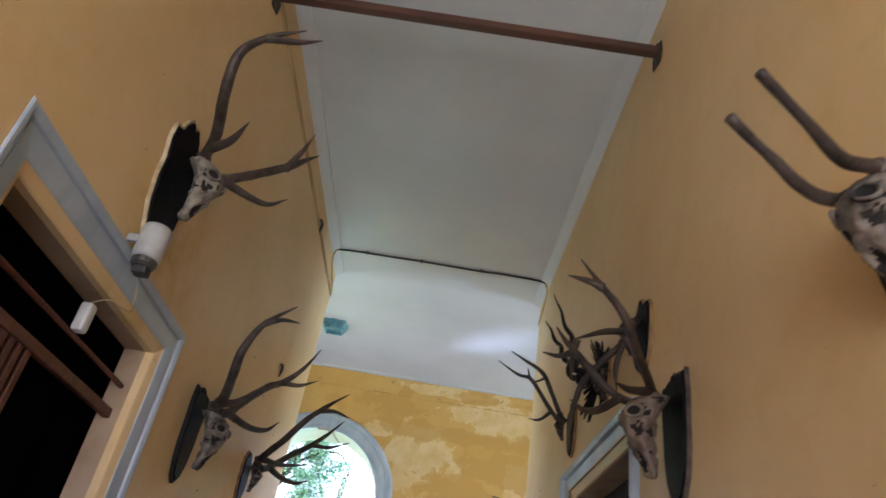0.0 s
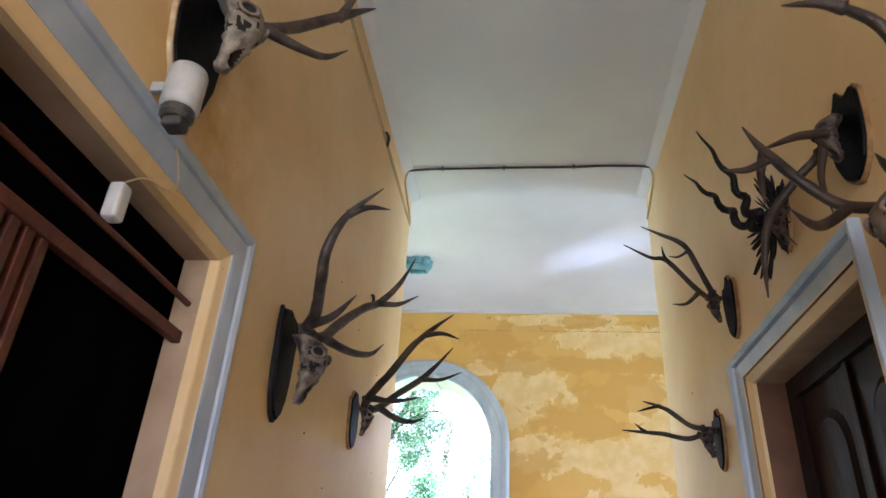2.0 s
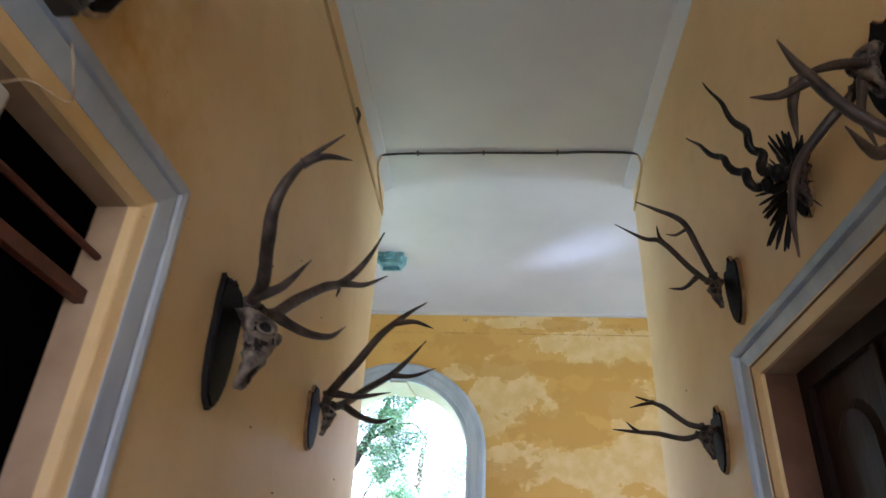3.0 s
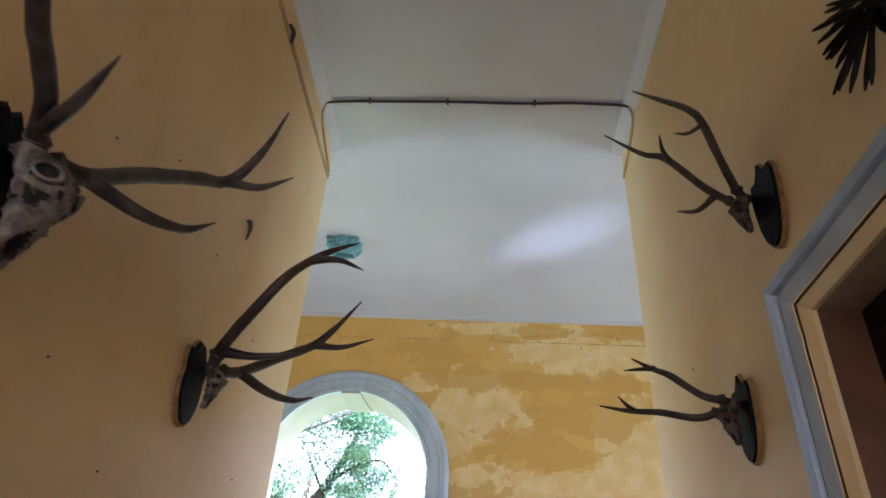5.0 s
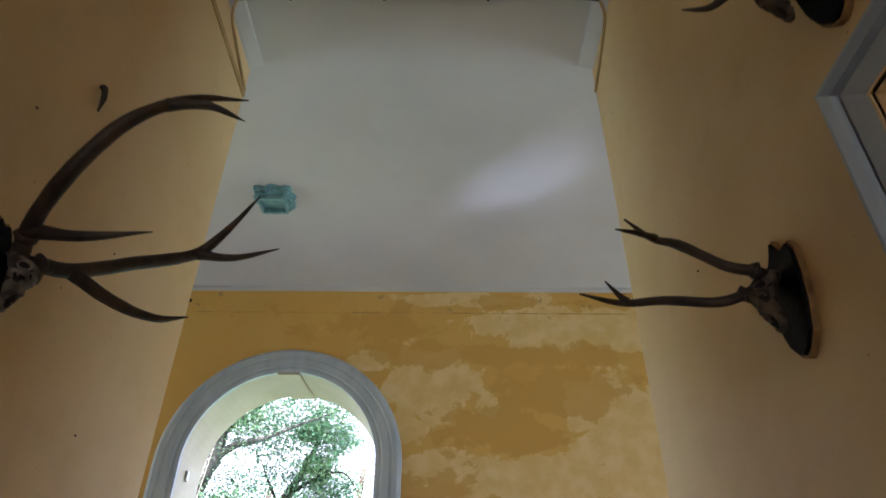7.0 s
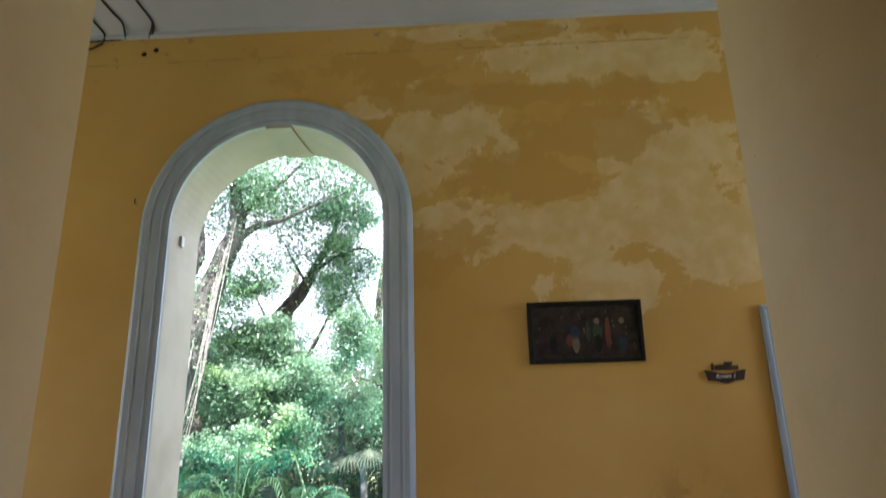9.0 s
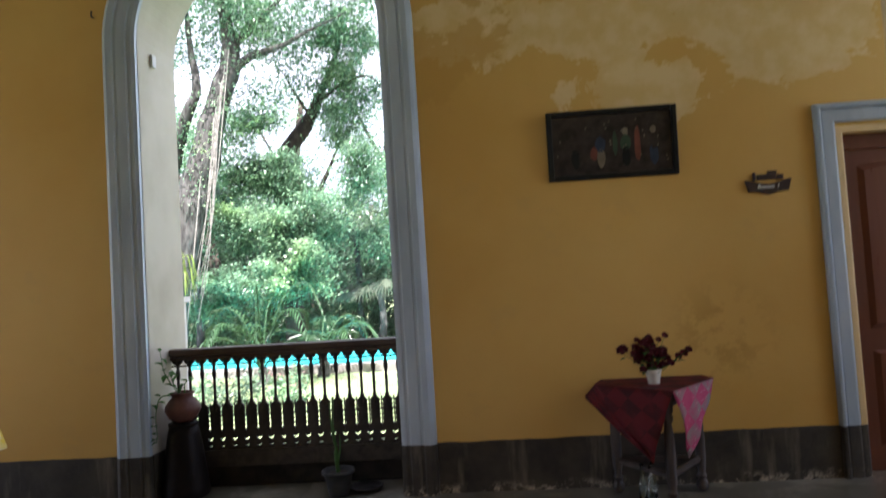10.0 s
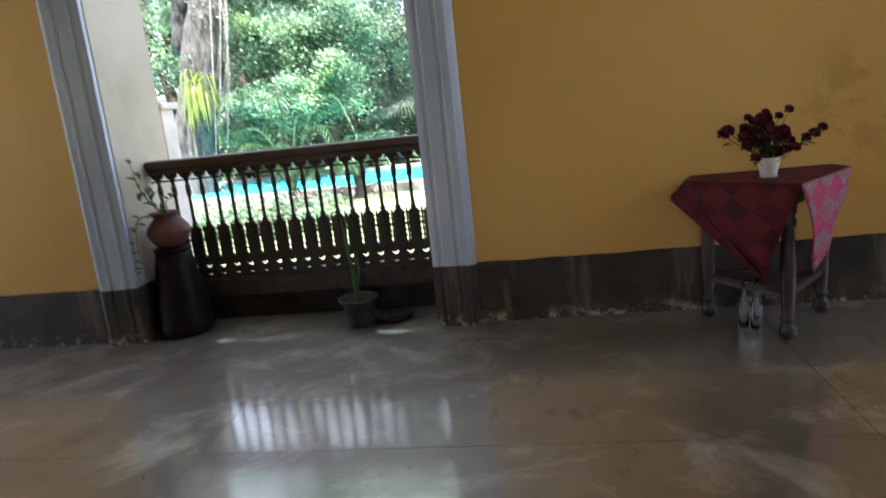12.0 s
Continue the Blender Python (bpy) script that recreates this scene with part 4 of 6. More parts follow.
trophy(4.55, 2.30, 1, "grey stag antlers with weathered skull on chipped black plaque", [
    ([(0.0, 0.10, 0.17), (-0.13, 0.18, 0.21), (-0.33, 0.25, 0.26), (-0.43, 0.29, 0.38), (-0.43, 0.36, 0.54), (-0.45, 0.51, 0.66)],
     [([(-0.04, 0.13, 0.18), (-0.12, 0.26, 0.19), (-0.20, 0.38, 0.26)], 0.017), ([(-0.43, 0.36, 0.54), (-0.42, 0.44, 0.58), (-0.37, 0.53, 0.60)], 0.013)]),
    ([(0.09, 0.10, 0.17), (0.18, 0.13, 0.20), (0.36, 0.17, 0.36), (0.58, 0.22, 0.53), (0.70, 0.28, 0.62), (0.65, 0.40, 0.72), (0.56, 0.50, 0.84)],
     [([(0.18, 0.13, 0.20), (0.30, 0.24, 0.17), (0.42, 0.32, 0.20), (0.51, 0.37, 0.29)], 0.017), ([(0.69, 0.27, 0.61), (0.75, 0.38, 0.63), (0.76, 0.50, 0.69)], 0.014)])],
    (0.24, 0.54, "shield"), (0.05, 0.03, 0.90), 0.027, (ANTLER, STAINEDBONE, BLACKHORN))
trophy(5.97, 2.40, 1, "dark stag antlers with small skull on a wavy black plaque", [
    ([(0.02, 0.09, 0.14), (-0.06, 0.16, 0.19), (-0.15, 0.28, 0.29), (-0.17, 0.40, 0.45), (-0.10, 0.53, 0.61), (0.05, 0.64, 0.77)],
     [([(0.0, 0.11, 0.15), (0.0, 0.27, 0.13), (0.03, 0.46, 0.17)], 0.016), ([(-0.14, 0.47, 0.54), (-0.12, 0.59, 0.56), (-0.07, 0.70, 0.54)], 0.014)]),
    ([(0.11, 0.10, 0.10), (0.22, 0.14, 0.15), (0.42, 0.25, 0.32), (0.57, 0.36, 0.46), (0.55, 0.47, 0.56), (0.48, 0.60, 0.68)],
     [([(0.20, 0.13, 0.14), (0.34, 0.24, 0.10), (0.46, 0.33, 0.11), (0.54, 0.41, 0.16)], 0.018), ([(0.57, 0.36, 0.46), (0.61, 0.50, 0.47), (0.66, 0.66, 0.55)], 0.014)])],
    (0.22, 0.38, "ogee"), (0.07, 0.03, 0.52), 0.026, (DARKANTLER, STAINEDBONE, GILTEDGE))
trophy(1.95, 2.36, -1, "blunt sawn-off grey antlers with a skull on a black plaque", [
    ([(-0.10, 0.12, 0.09), (-0.13, 0.22, 0.07), (-0.20, 0.33, 0.09), (-0.28, 0.46, 0.12)], []),
    ([(0.02, 0.12, 0.09), (-0.02, 0.23, 0.06), (-0.09, 0.35, 0.08), (-0.16, 0.47, 0.11)], [])],
    (0.24, 0.44, "shield"), (-0.04, 0.0, 0.75), 0.017, (ANTLER, STAINEDBONE, BLACKHORN), tip=0.012)
trophy(3.38, 2.32, -1, "large grey-brown stag antlers with stained skull on black plaque", [
    ([(0.02, 0.10, 0.17), (-0.14, 0.18, 0.18), (-0.34, 0.28, 0.18), (-0.47, 0.37, 0.26), (-0.45, 0.45, 0.38), (-0.37, 0.51, 0.53)],
     [([(-0.02, 0.12, 0.17), (-0.12, 0.24, 0.12), (-0.22, 0.33, 0.10)], 0.015), ([(-0.46, 0.44, 0.36), (-0.46, 0.50, 0.38), (-0.43, 0.57, 0.41)], 0.012)]),
    ([(0.13, 0.10, 0.16), (0.24, 0.19, 0.23), (0.25, 0.30, 0.33), (0.20, 0.40, 0.40), (0.17, 0.45, 0.43), (0.13, 0.50, 0.47)],
     [([(0.23, 0.18, 0.22), (0.20, 0.28, 0.14), (0.13, 0.36, 0.10), (0.06, 0.44, 0.11)], 0.016), ([(0.21, 0.40, 0.40), (0.26, 0.46, 0.39), (0.29, 0.53, 0.41)], 0.012)])],
    (0.27, 0.56, "shield"), (0.05, 0.05, 0.95), 0.0195, (DARKANTLER, TANBONE, DARKBONE))
trophy(3.80, 2.97, -1, "gnarled antlers on a dried skull on a dark round plaque", [
    ([(-0.02, 0.10, 0.0), (-0.05, 0.22, -0.04), (-0.08, 0.37, -0.12)], [([(-0.08, 0.36, -0.12), (-0.04, 0.37, -0.20), (0.0, 0.36, -0.30)], 0.014)]),
    ([(0.08, 0.09, -0.02), (0.15, 0.16, -0.09), (0.22, 0.26, -0.22), (0.25, 0.30, -0.38), (0.25, 0.315, -0.55)], [([(0.02, 0.10, -0.03), (0.02, 0.14, -0.18), (-0.01, 0.145, -0.34)], 0.012)])],
    (0.28, 0.42, "pointed"), (0.0, 0.0, 0.54), 0.018, (DARKANTLER, DARKBONE, GILTEDGE))
blackbuck = trophy(4.50, 3.02, -1, "black spiral horns over a fan of black quills", [
    ([(-0.17, 0.20, -0.07), (-0.16, 0.26, 0.12), (-0.13, 0.375, 0.43)], []),
    ([(-0.09, 0.20, -0.08), (0.05, 0.27, 0.14), (0.24, 0.355, 0.43)], [])],
    (0.16, 0.34, "shield"), (-0.12, -0.08, 0.5), 0.023, (BLACKHORN, DARKBONE, GILTEDGE), category="mounted horns", spiral=0.025)
rng = random.Random(5)
for k in range(46):
    a = radians(-160 + 320 * k / 45) + rng.uniform(-0.025, 0.025)
    r = rng.uniform(0.170, 0.212) * (1.35 if abs(a) > 2.2 else 1)
    d = Vector((0, math.sin(a), math.cos(a)))
    bm = bmesh.new()
    p0 = Vector((-0.03 - 0.03 * rng.random(), 0, 0)) + d * 0.05
    p1 = Vector((-0.03 - 0.10 * rng.random(), 0, 0)) + d * r
    tube(bm, [p0, p0.lerp(p1, 0.35), p0.lerp(p1, 0.8), p1], [0.005, 0.0085, 0.0085, 0.0035], 6, flat=0.4)
    part("quill", bm, BLACKHORN, blackbuck)
trophy(5.385, 2.97, -1, "slender dark brown antlers on small skull and black plaque", [
    ([(0.07, 0.09, 0.12), (0.0, 0.16, 0.22), (-0.10, 0.24, 0.31), (-0.14, 0.30, 0.35), (-0.14, 0.40, 0.40), (-0.13, 0.505, 0.46)],
     [([(-0.10, 0.24, 0.31), (-0.08, 0.30, 0.28), (-0.07, 0.35, 0.29)], 0.007)]),
    ([(0.13, 0.10, 0.11), (0.18, 0.17, 0.22), (0.22, 0.295, 0.41), (0.21, 0.40, 0.43), (0.17, 0.565, 0.50)],
     [([(0.215, 0.28, 0.39), (0.17, 0.32, 0.42), (0.12, 0.34, 0.46)], 0.009), ([(0.16, 0.14, 0.16), (0.17, 0.22, 0.09), (0.18, 0.30, 0.09)], 0.010)])],
    (0.21, 0.40, "pointed"), (0.10, 0.04, 0.45), 0.017, (DARKANTLER, DARKBONE, GILTEDGE))
trophy(5.985, 2.345, -1, "short forked dark antlers on small skull and black plaque", [
    ([(-0.05, 0.12, 0.05), (-0.05, 0.20, 0.07), (-0.02, 0.30, 0.16), (0.0, 0.37, 0.20), (-0.09, 0.47, 0.20)],
     [([(0.0, 0.36, 0.20), (-0.08, 0.44, 0.16), (-0.15, 0.52, 0.12)], 0.008)]),
    ([(0.04, 0.12, 0.03), (0.05, 0.20, 0.01), (0.11, 0.33, 0.05), (0.16, 0.445, 0.07), (0.10, 0.58, 0.065)],
     [([(0.15, 0.43, 0.07), (0.13, 0.46, 0.085), (0.10, 0.50, 0.11)], 0.008)])],
    (0.20, 0.38, "pointed"), (0.0, 0.0, 0.50), 0.016, (DARKANTLER, DARKBONE, GILTEDGE))

# wall lamp above the black door, its wire, and the box on the door head
lamp = thing("wall_lamp", (XL, 3.13, 2.66), "white plastic lamp housing on a grey bracket above the door", "wall lamp")
bm = bmesh.new()
lathe(bm, [(0.050, -0.085), (0.058, -0.070), (0.058, 0.055), (0.053, 0.068), (0.02, 0.08)], (0.105, 0, 0.02), 24)
part("housing", bm, DULLPLASTIC, lamp, "", True)
bm = bmesh.new()
box(bm, 0.0, 0.055, -0.012, 0.012, 0.010, 0.045, bevel=0.003)
part("bracket", bm, DULLPLASTIC, lamp, "white bracket")
part("socket", boxed(0.078, 0.138, -0.030, 0.030, -0.132, -0.099, bevel=0.008), GREYPLASTIC, lamp, "grey lamp socket")
bm = bmesh.new()
lathe(bm, [(0.040, -0.10), (0.050, -0.088), (0.050, -0.056)], (0.105, 0, 0.0), 16)
part("cap", bm, GREYPLASTIC, lamp, "grey end cap")
part("tape", boxed(0.154, 0.161, -0.014, 0.014, -0.05, 0.03), PALEWOOD, lamp, "strip of brown tape")
bell = thing("door_chime", (XL - 0.10, 3.27, 2.37), "white plastic chime box hung in the door head", "chime")
part("body", boxed(-0.025, 0.025, -0.028, 0.028, -0.062, 0.062, bevel=0.012), WHITEPLASTIC, bell)
bm = bmesh.new()
tube(bm, smooth_path([(0.0, 0.0, 0.07), (0.05, 0.03, 0.105), (0.112, 0.10, 0.10), (0.14, 0.04, 0.15), (0.125, 0.02, 0.22)], 5), [0.003, 0.003], 6)
part("wire", bm, PALEWOOD, bell)

# rusty hook and nail stubs left in the wall
hook = thing("wall_hook", (XL, 6.14, 3.32), "black iron hook stuck in the ochre wall", "hook")
bm = bmesh.new()
tube(bm, smooth_path([(0, 0, 0.05), (0.02, -0.005, 0.04), (0.022, 0.01, 0.0), (0.006, 0.03, -0.05)], 5), [0.008, 0.013, 0.012, 0.004], 8)
part("iron", bm, CABLE, hook)
hole = thing("cable_hole", (XL, 6.03, 4.72), "dark cable knot beside the casing", "cable")
bm = bmesh.new()
tube(bm, smooth_path([(0.012, -0.05, 0.05), (0.03, -0.01, 0.02), (0.018, 0.02, -0.03), (0.03, 0.0, -0.07)], 5), [0.012, 0.016, 0.013, 0.004], 8, rough=0.4)
part("knot", bm, CABLE, hole)
rng = random.Random(12)
for x, s, rows in ((XL, 1, ((4.95, 2.85), (5.35, 3.10), (5.05, 2.10), (5.9, 3.0), (6.6, 2.9), (6.75, 2.2), (5.5, 1.9))), (XR, -1, ((6.55, 2.8),))):
    for y, z in rows:
        bm = bmesh.new()
        lathe(bm, [(0.003, 0.0), (0.005, 0.003), (0.003, 0.007)], sides=8)
        bmesh.ops.rotate(bm, verts=bm.verts, matrix=Matrix.Rotation(s * math.pi / 2, 3, "Y"))
        nail = tagged(part("nail_stub", bm, RUST), "rusty nail stub in the ochre wall", "nail", "nail stubs in the walls")
        nail.location = (x, y, z)

# ---- hall ----
rose = thing("ceiling_bracket", (-0.80, 8.80, H), "teal painted scalloped plaster bracket on the ceiling", "ceiling bracket")
bm = bmesh.new()
out = []
for i in range(32):
    a = 2 * math.pi * i / 32
    k = 1 + 0.11 * math.cos(8 * a)
    out.append((0.178 * k * max(-0.95, min(0.95, math.cos(a) * 1.12)), 0.160 * k * max(-0.95, min(0.95, math.sin(a) * 1.12))))
slab(bm, out, lambda p: (*p, 0), lambda p: (p[0] * 0.94, p[1] * 0.94, -0.035))
slab(bm, [(p[0] * 0.86, p[1] * 0.86) for p in out], lambda p: (*p, -0.034), lambda p: (p[0] * 0.96, p[1] * 0.96, -0.07))
part("plate", bm, TEAL, rose)
bm = bmesh.new()
for x0, x1, y0, y1 in ((-0.11, 0.11, -0.105, -0.08), (-0.11, 0.11, 0.08, 0.105), (-0.12, -0.095, -0.08, 0.08), (0.095, 0.12, -0.08, 0.08)):
    box(bm, x0, x1, y0, y1, -0.115, -0.07, bevel=0.004)
part("raised_rim", bm, TEAL, rose)

cables = thing("ceiling_cables", (-2.25, YW, H), "black cables looping from ceiling to wall", "cables")
for pts in (((0.33, -0.80, -0.006), (0.33, -0.46, -0.006), (0.325, -0.185, -0.008), (0.24, -0.015, -0.02)), ((0.33, -0.20, -0.008), (0.29, -0.13, -0.02), (0.21, -0.012, -0.03)),
            ((0.05, -0.62, -0.006), (0.06, -0.36, -0.007), (0.07, -0.205, -0.01), (0.0, -0.014, -0.03)),
            ((-0.16, -0.44, -0.006), (-0.16, -0.20, -0.008), (-0.16, -0.075, -0.015), (-0.20, -0.014, -0.05)),
            ((-0.60, -0.012, -0.02), (-0.3, -0.014, -0.022), (0.0, -0.012, -0.02)), ((-0.60, -0.013, -0.035), (-0.3, -0.016, -0.040), (-0.03, -0.013, -0.032)), ((-0.55, -0.012, -0.12), (-0.34, -0.02, -0.13), (-0.2, -0.012, -0.06))):
    bm = bmesh.new()
    tube(bm, smooth_path(pts, 6), [0.009, 0.009], 6)
    part("cable", bm, CABLE, cables)
for x, z in ((-2.07, 4.83), (-1.965, 4.865)):
    bm = bmesh.new()
    lathe(bm, [(0.022, 0), (0.024, 0.004), (0.012, 0.005)], sides=12)
    bmesh.ops.rotate(bm, verts=bm.verts, matrix=Matrix.Rotation(math.pi / 2, 3, "X"))
    plug = tagged(part("wall_plug", bm, SOCKET), "dark round plug in the stained wall", "wall plug", "wall plugs")
    plug.location = (x, YW, z)
bm = bmesh.new()
tube(bm, smooth_path([(0, 0, 0), (0, -0.03, 0.0), (0.005, -0.035, 0.03), (0.0, -0.02, 0.035)], 4), [0.006, 0.006, 0.004], 6)
peg = tagged(part("wall_peg", bm, CABLE), "small dark iron peg beside the arch", "peg")
peg.location = (-1.985, YW, 3.42)

# picture
picture = thing("picture", (1.565, YW, 2.245), "dark painting of four plain figures in a black frame", "picture")
picture.rotation_euler = (radians(4), 0, 0)
PW, PH = 0.85, 0.46
for name, x0, x1, z0, z1 in (("frame_side", -PW / 2, -PW / 2 + 0.035, -PH / 2, PH / 2), ("frame_side", PW / 2 - 0.035, PW / 2, -PH / 2, PH / 2),
                             ("frame_rail", -PW / 2 + 0.035, PW / 2 - 0.035, -PH / 2, -PH / 2 + 0.035), ("frame_rail", -PW / 2 + 0.035, PW / 2 - 0.035, PH / 2 - 0.035, PH / 2)):
    part(name, boxed(x0, x1, -0.045, -0.012, z0, z1, bevel=0.006), FRAMEBLACK, picture)
canvas = part("canvas", boxed(-PW / 2 + 0.03, PW / 2 - 0.03, -0.025, -0.012, -PH / 2 + 0.03, PH / 2 - 0.03), CANVAS, picture, "dark brown painted canvas")
rng = random.Random(8)


def daub(x, z, w, h, mat):
    bm = bmesh.new()
    n = 12
    out = [(x + w * math.cos(6.283 * i / n) * rng.uniform(0.8, 1.1), z + h * math.sin(6.283 * i / n) * rng.uniform(0.85, 1.1)) for i in range(n)]
    slab(bm, out, lambda p: (p[0], -0.0252, p[1]), lambda p: (p[0], -0.0268, p[1]))
    part("paint", bm, mat, canvas)


for k, x in enumerate((-0.245, -0.075, 0.09, 0.27)):
    daub(x, 0.075, 0.020, 0.026, PAINTPALE if k > 1 else CANVAS)
    daub(x, 0.0, 0.035, 0.055, (CANVAS, PAINTBLUE, PAINTGREEN, CANVAS)[k])
    daub(x, -0.09, 0.03, 0.07, (FRAMEBLACK, PAINTPALE, FRAMEBLACK, PAINTBLUE)[k])
daub(-0.12, -0.06, 0.025, 0.045, BRICKRED)
daub(0.165, -0.01, 0.022, 0.13, BRICKRED)
daub(0.02, 0.0, 0.016, 0.09, PAINTGREEN)
for k in range(26):
    a = rng.uniform(-0.36, 0.36)
    daub(a, rng.uniform(-0.15, 0.15), 0.005, 0.007, PAINTPALE)

# room sign
sign = thing("room_sign", (2.55, YW, 1.92), "dark carved wooden room sign with a coach on top", "sign")
bm = bmesh.new()
top = [(-0.148 + 0.296 * i / 20, 0.0 + 0.014 * math.cos(i / 20 * 2 * math.pi)) for i in range(21)]
bot = [(-0.125 + 0.25 * i / 20, -0.062 - 0.022 * math.exp(-((i - 10) / 4) ** 2)) for i in range(21)]
slab(bm, bot + top[::-1], lambda p: (p[0], -0.001, p[1]), lambda p: (p[0], -0.016, p[1]))
part("board", bm, SIGNWOOD, sign)
bm = bmesh.new()
box(bm, -0.07, 0.055, -0.012, -0.002, 0.013, 0.050, bevel=0.004)
box(bm, 0.0, 0.06, -0.012, -0.002, 0.05, 0.072, bevel=0.003)
box(bm, -0.095, -0.075, -0.012, -0.002, 0.012, 0.065, bevel=0.003)
box(bm, 0.057, 0.10, -0.012, -0.002, 0.012, 0.045, bevel=0.004)
part("coach", bm, SIGNWOOD, sign, "carved coach outline")
for word, x in (("Room", -0.02), ("1", 0.058)):
    text = bpy.data.curves.new("word", "FONT")
    text.body, text.size, text.extrude, text.shear, text.align_x = word, 0.044, 0.0012, 0.25, "CENTER"
    letters = new("word_curve", text)
    bpy.context.view_layer.update()
    me = bpy.data.meshes.new_from_object(letters.evaluated_get(bpy.context.evaluated_depsgraph_get()))
    bpy.data.objects.remove(letters)
    me.materials.clear()
    me.materials.append(WHITEINK)
    lettering = new("lettering", me)
    lettering.parent = sign
    lettering.matrix_basis = pose(x, -0.0175, -0.045, 90, 0, 0)
    tagged(lettering, "white lettering")

# ---- railing in the arch ----
RY = 10.62
# near-black holds both grime and the shade below the bottom board
SILLDARK = simple("near_black_sill", (0.008, 0.007, 0.006), (0.028, 0.023, 0.018), 6, 0.7, spec=0.2, bump=0.4)
railing = thing("railing", (ARCX, RY, 0), "weathered wooden railing with turned balusters and sawn fretwork pickets", "railing")
W2 = ARCR - 0.002
bm = bmesh.new()
box(bm, -W2, W2, -0.055, 0.055, 0.965, 1.02, bevel=0.014)
part("handrail", bm, RAILWOOD, railing, "brown wooden handrail")
part("upper_rail", boxed(-W2, W2, -0.03, 0.03, 0.935, 0.963, bevel=0.004), RAILWOOD, railing)
part("fret_rail", boxed(-W2, W2, -0.011, -0.004, 0.888, 0.899, bevel=0.001), FRETWOOD, railing)
part("bottom_board", boxed(-W2, W2, -0.025, 0.025, 0.155, 0.272, bevel=0.005), FRETWOOD, railing, "plain brown board below the fretwork")
# block added to fill the dark gap below the board
part("sill", boxed(-W2, W2, 0.03, 0.235, 0.0, 0.15, bevel=0.01), SILLDARK, railing, "near-black filler block, grime and shade in its colour")
part("mid_rail", boxed(-W2, W2, 0.012, 0.03, 0.392, 0.415, bevel=0.003), FRETWOOD, railing)
part("mid_rail", boxed(-W2, W2, 0.012, 0.03, 0.508, 0.524, bevel=0.003), FRETWOOD, railing)
NB = 19
bm = bmesh.new()
lathe(bm, [(0.013, 0.56), (0.013, 0.60), (0.0105, 0.615), (0.0110, 0.70), (0.0105, 0.79), (0.0150, 0.800), (0.0165, 0.830), (0.0150, 0.858), (0.0105, 0.866), (0.0125, 0.892), (0.016, 0.934)], sides=8)
spindle = part("baluster", bm, FRETWOOD, railing, smooth=True)
bm = bmesh.new()
out = [(-0.040, 0.0), (0.040, 0.0), (0.036, -0.014), (0.026, -0.026), (0.014, -0.030), (0.009, -0.044), (-0.009, -0.044), (-0.014, -0.030), (-0.026, -0.026), (-0.036, -0.014)]
slab(bm, out, lambda p: (p[0], 0.006, 0.934 + p[1]), lambda p: (p[0], -0.012, 0.934 + p[1]))
bracket = part("fret_bracket", bm, FRETWOOD, railing)
bm = bmesh.new()
half = [(0.0, 0.650), (0.006, 0.634), (0.017, 0.622), (0.012, 0.612), (0.022, 0.603), (0.031, 0.590)]
z = 0.585
while z > 0.44:
    half += [(0.0400, z), (0.0400, z - 0.007), (0.0325, z - 0.010), (0.0335, z - 0.030)]
    z -= 0.034
half += [(0.0450, 0.405), (0.0450, 0.352), (0.036, 0.355), (0.028, 0.360), (0.022, 0.367), (0.026, 0.352), (0.033, 0.343), (0.0450, 0.337),
         (0.0450, 0.302), (0.037, 0.304), (0.027, 0.310), (0.033, 0.299), (0.0450, 0.294), (0.0450, 0.273)]
pts = half + [(-u, v) for u, v in half[1:]][::-1]
slab(bm, pts, lambda p: (p[0], 0.011, p[1]), lambda p: (p[0], -0.008, p[1]))
picket = part("picket", bm, FRETWOOD, railing)
batten = part("batten", boxed(-0.0050, 0.0050, 0.012, 0.026, 0.416, 0.606, bevel=0.0015), FRETWOOD, railing)
step = 2 * W2 / NB
for k in range(NB):
    x = -W2 + (k + 0.5) * step
    if k == 0:
        for o in (spindle, bracket, picket):
            o.location.x = x
        batten.location.x = x + step / 2
        continue
    for o in (spindle, bracket):
        c = new(o.name.split(".")[0], o.data)
        c.parent, c.location = railing, (x, 0, 0)
    c = new("picket", picket.data)
    c.parent, c.location = railing, (x, 0, 0)
    if k < NB - 1:
        c = new("batten", batten.data)
        c.parent, c.location = railing, (x + step / 2, 0, 0)

# ---- pots in the arch ----
urn = thing("plant_stand", (-1.52, 10.44, 0), "dark glazed clay stand tapering upwards", "plant stand")
bm = bmesh.new()
lathe(bm, [(0.165, 0.0), (0.185, 0.02), (0.182, 0.08), (0.165, 0.20), (0.145, 0.33), (0.125, 0.44), (0.11, 0.50)], sides=28)
part("body", bm, URNBLACK, urn, smooth=True)
bm = bmesh.new()
lathe(bm, [(0.108, 0.499), (0.117, 0.506), (0.117, 0.518), (0.10, 0.525), (0.02, 0.522)], sides=28)
part("rim", bm, URNBLACK, urn, smooth=True)
pot = thing("clay_pot", (-1.52, 10.44, 0.525), "round dark red clay pot with a trailing plant", "plant pot")
bm = bmesh.new()
lathe(bm, [(0.07, 0.0), (0.11, 0.03), (0.142, 0.08), (0.138, 0.115), (0.105, 0.155), (0.080, 0.175), (0.092, 0.195), (0.098, 0.205), (0.085, 0.208), (0.072, 0.18), (0.02, 0.175)], sides=28)
part("bowl", bm, TERRACOTTA, pot, smooth=True)
bm = bmesh.new()
lathe(bm, [(0.078, 0.176), (0.06, 0.186), (0.01, 0.19)], sides=16)
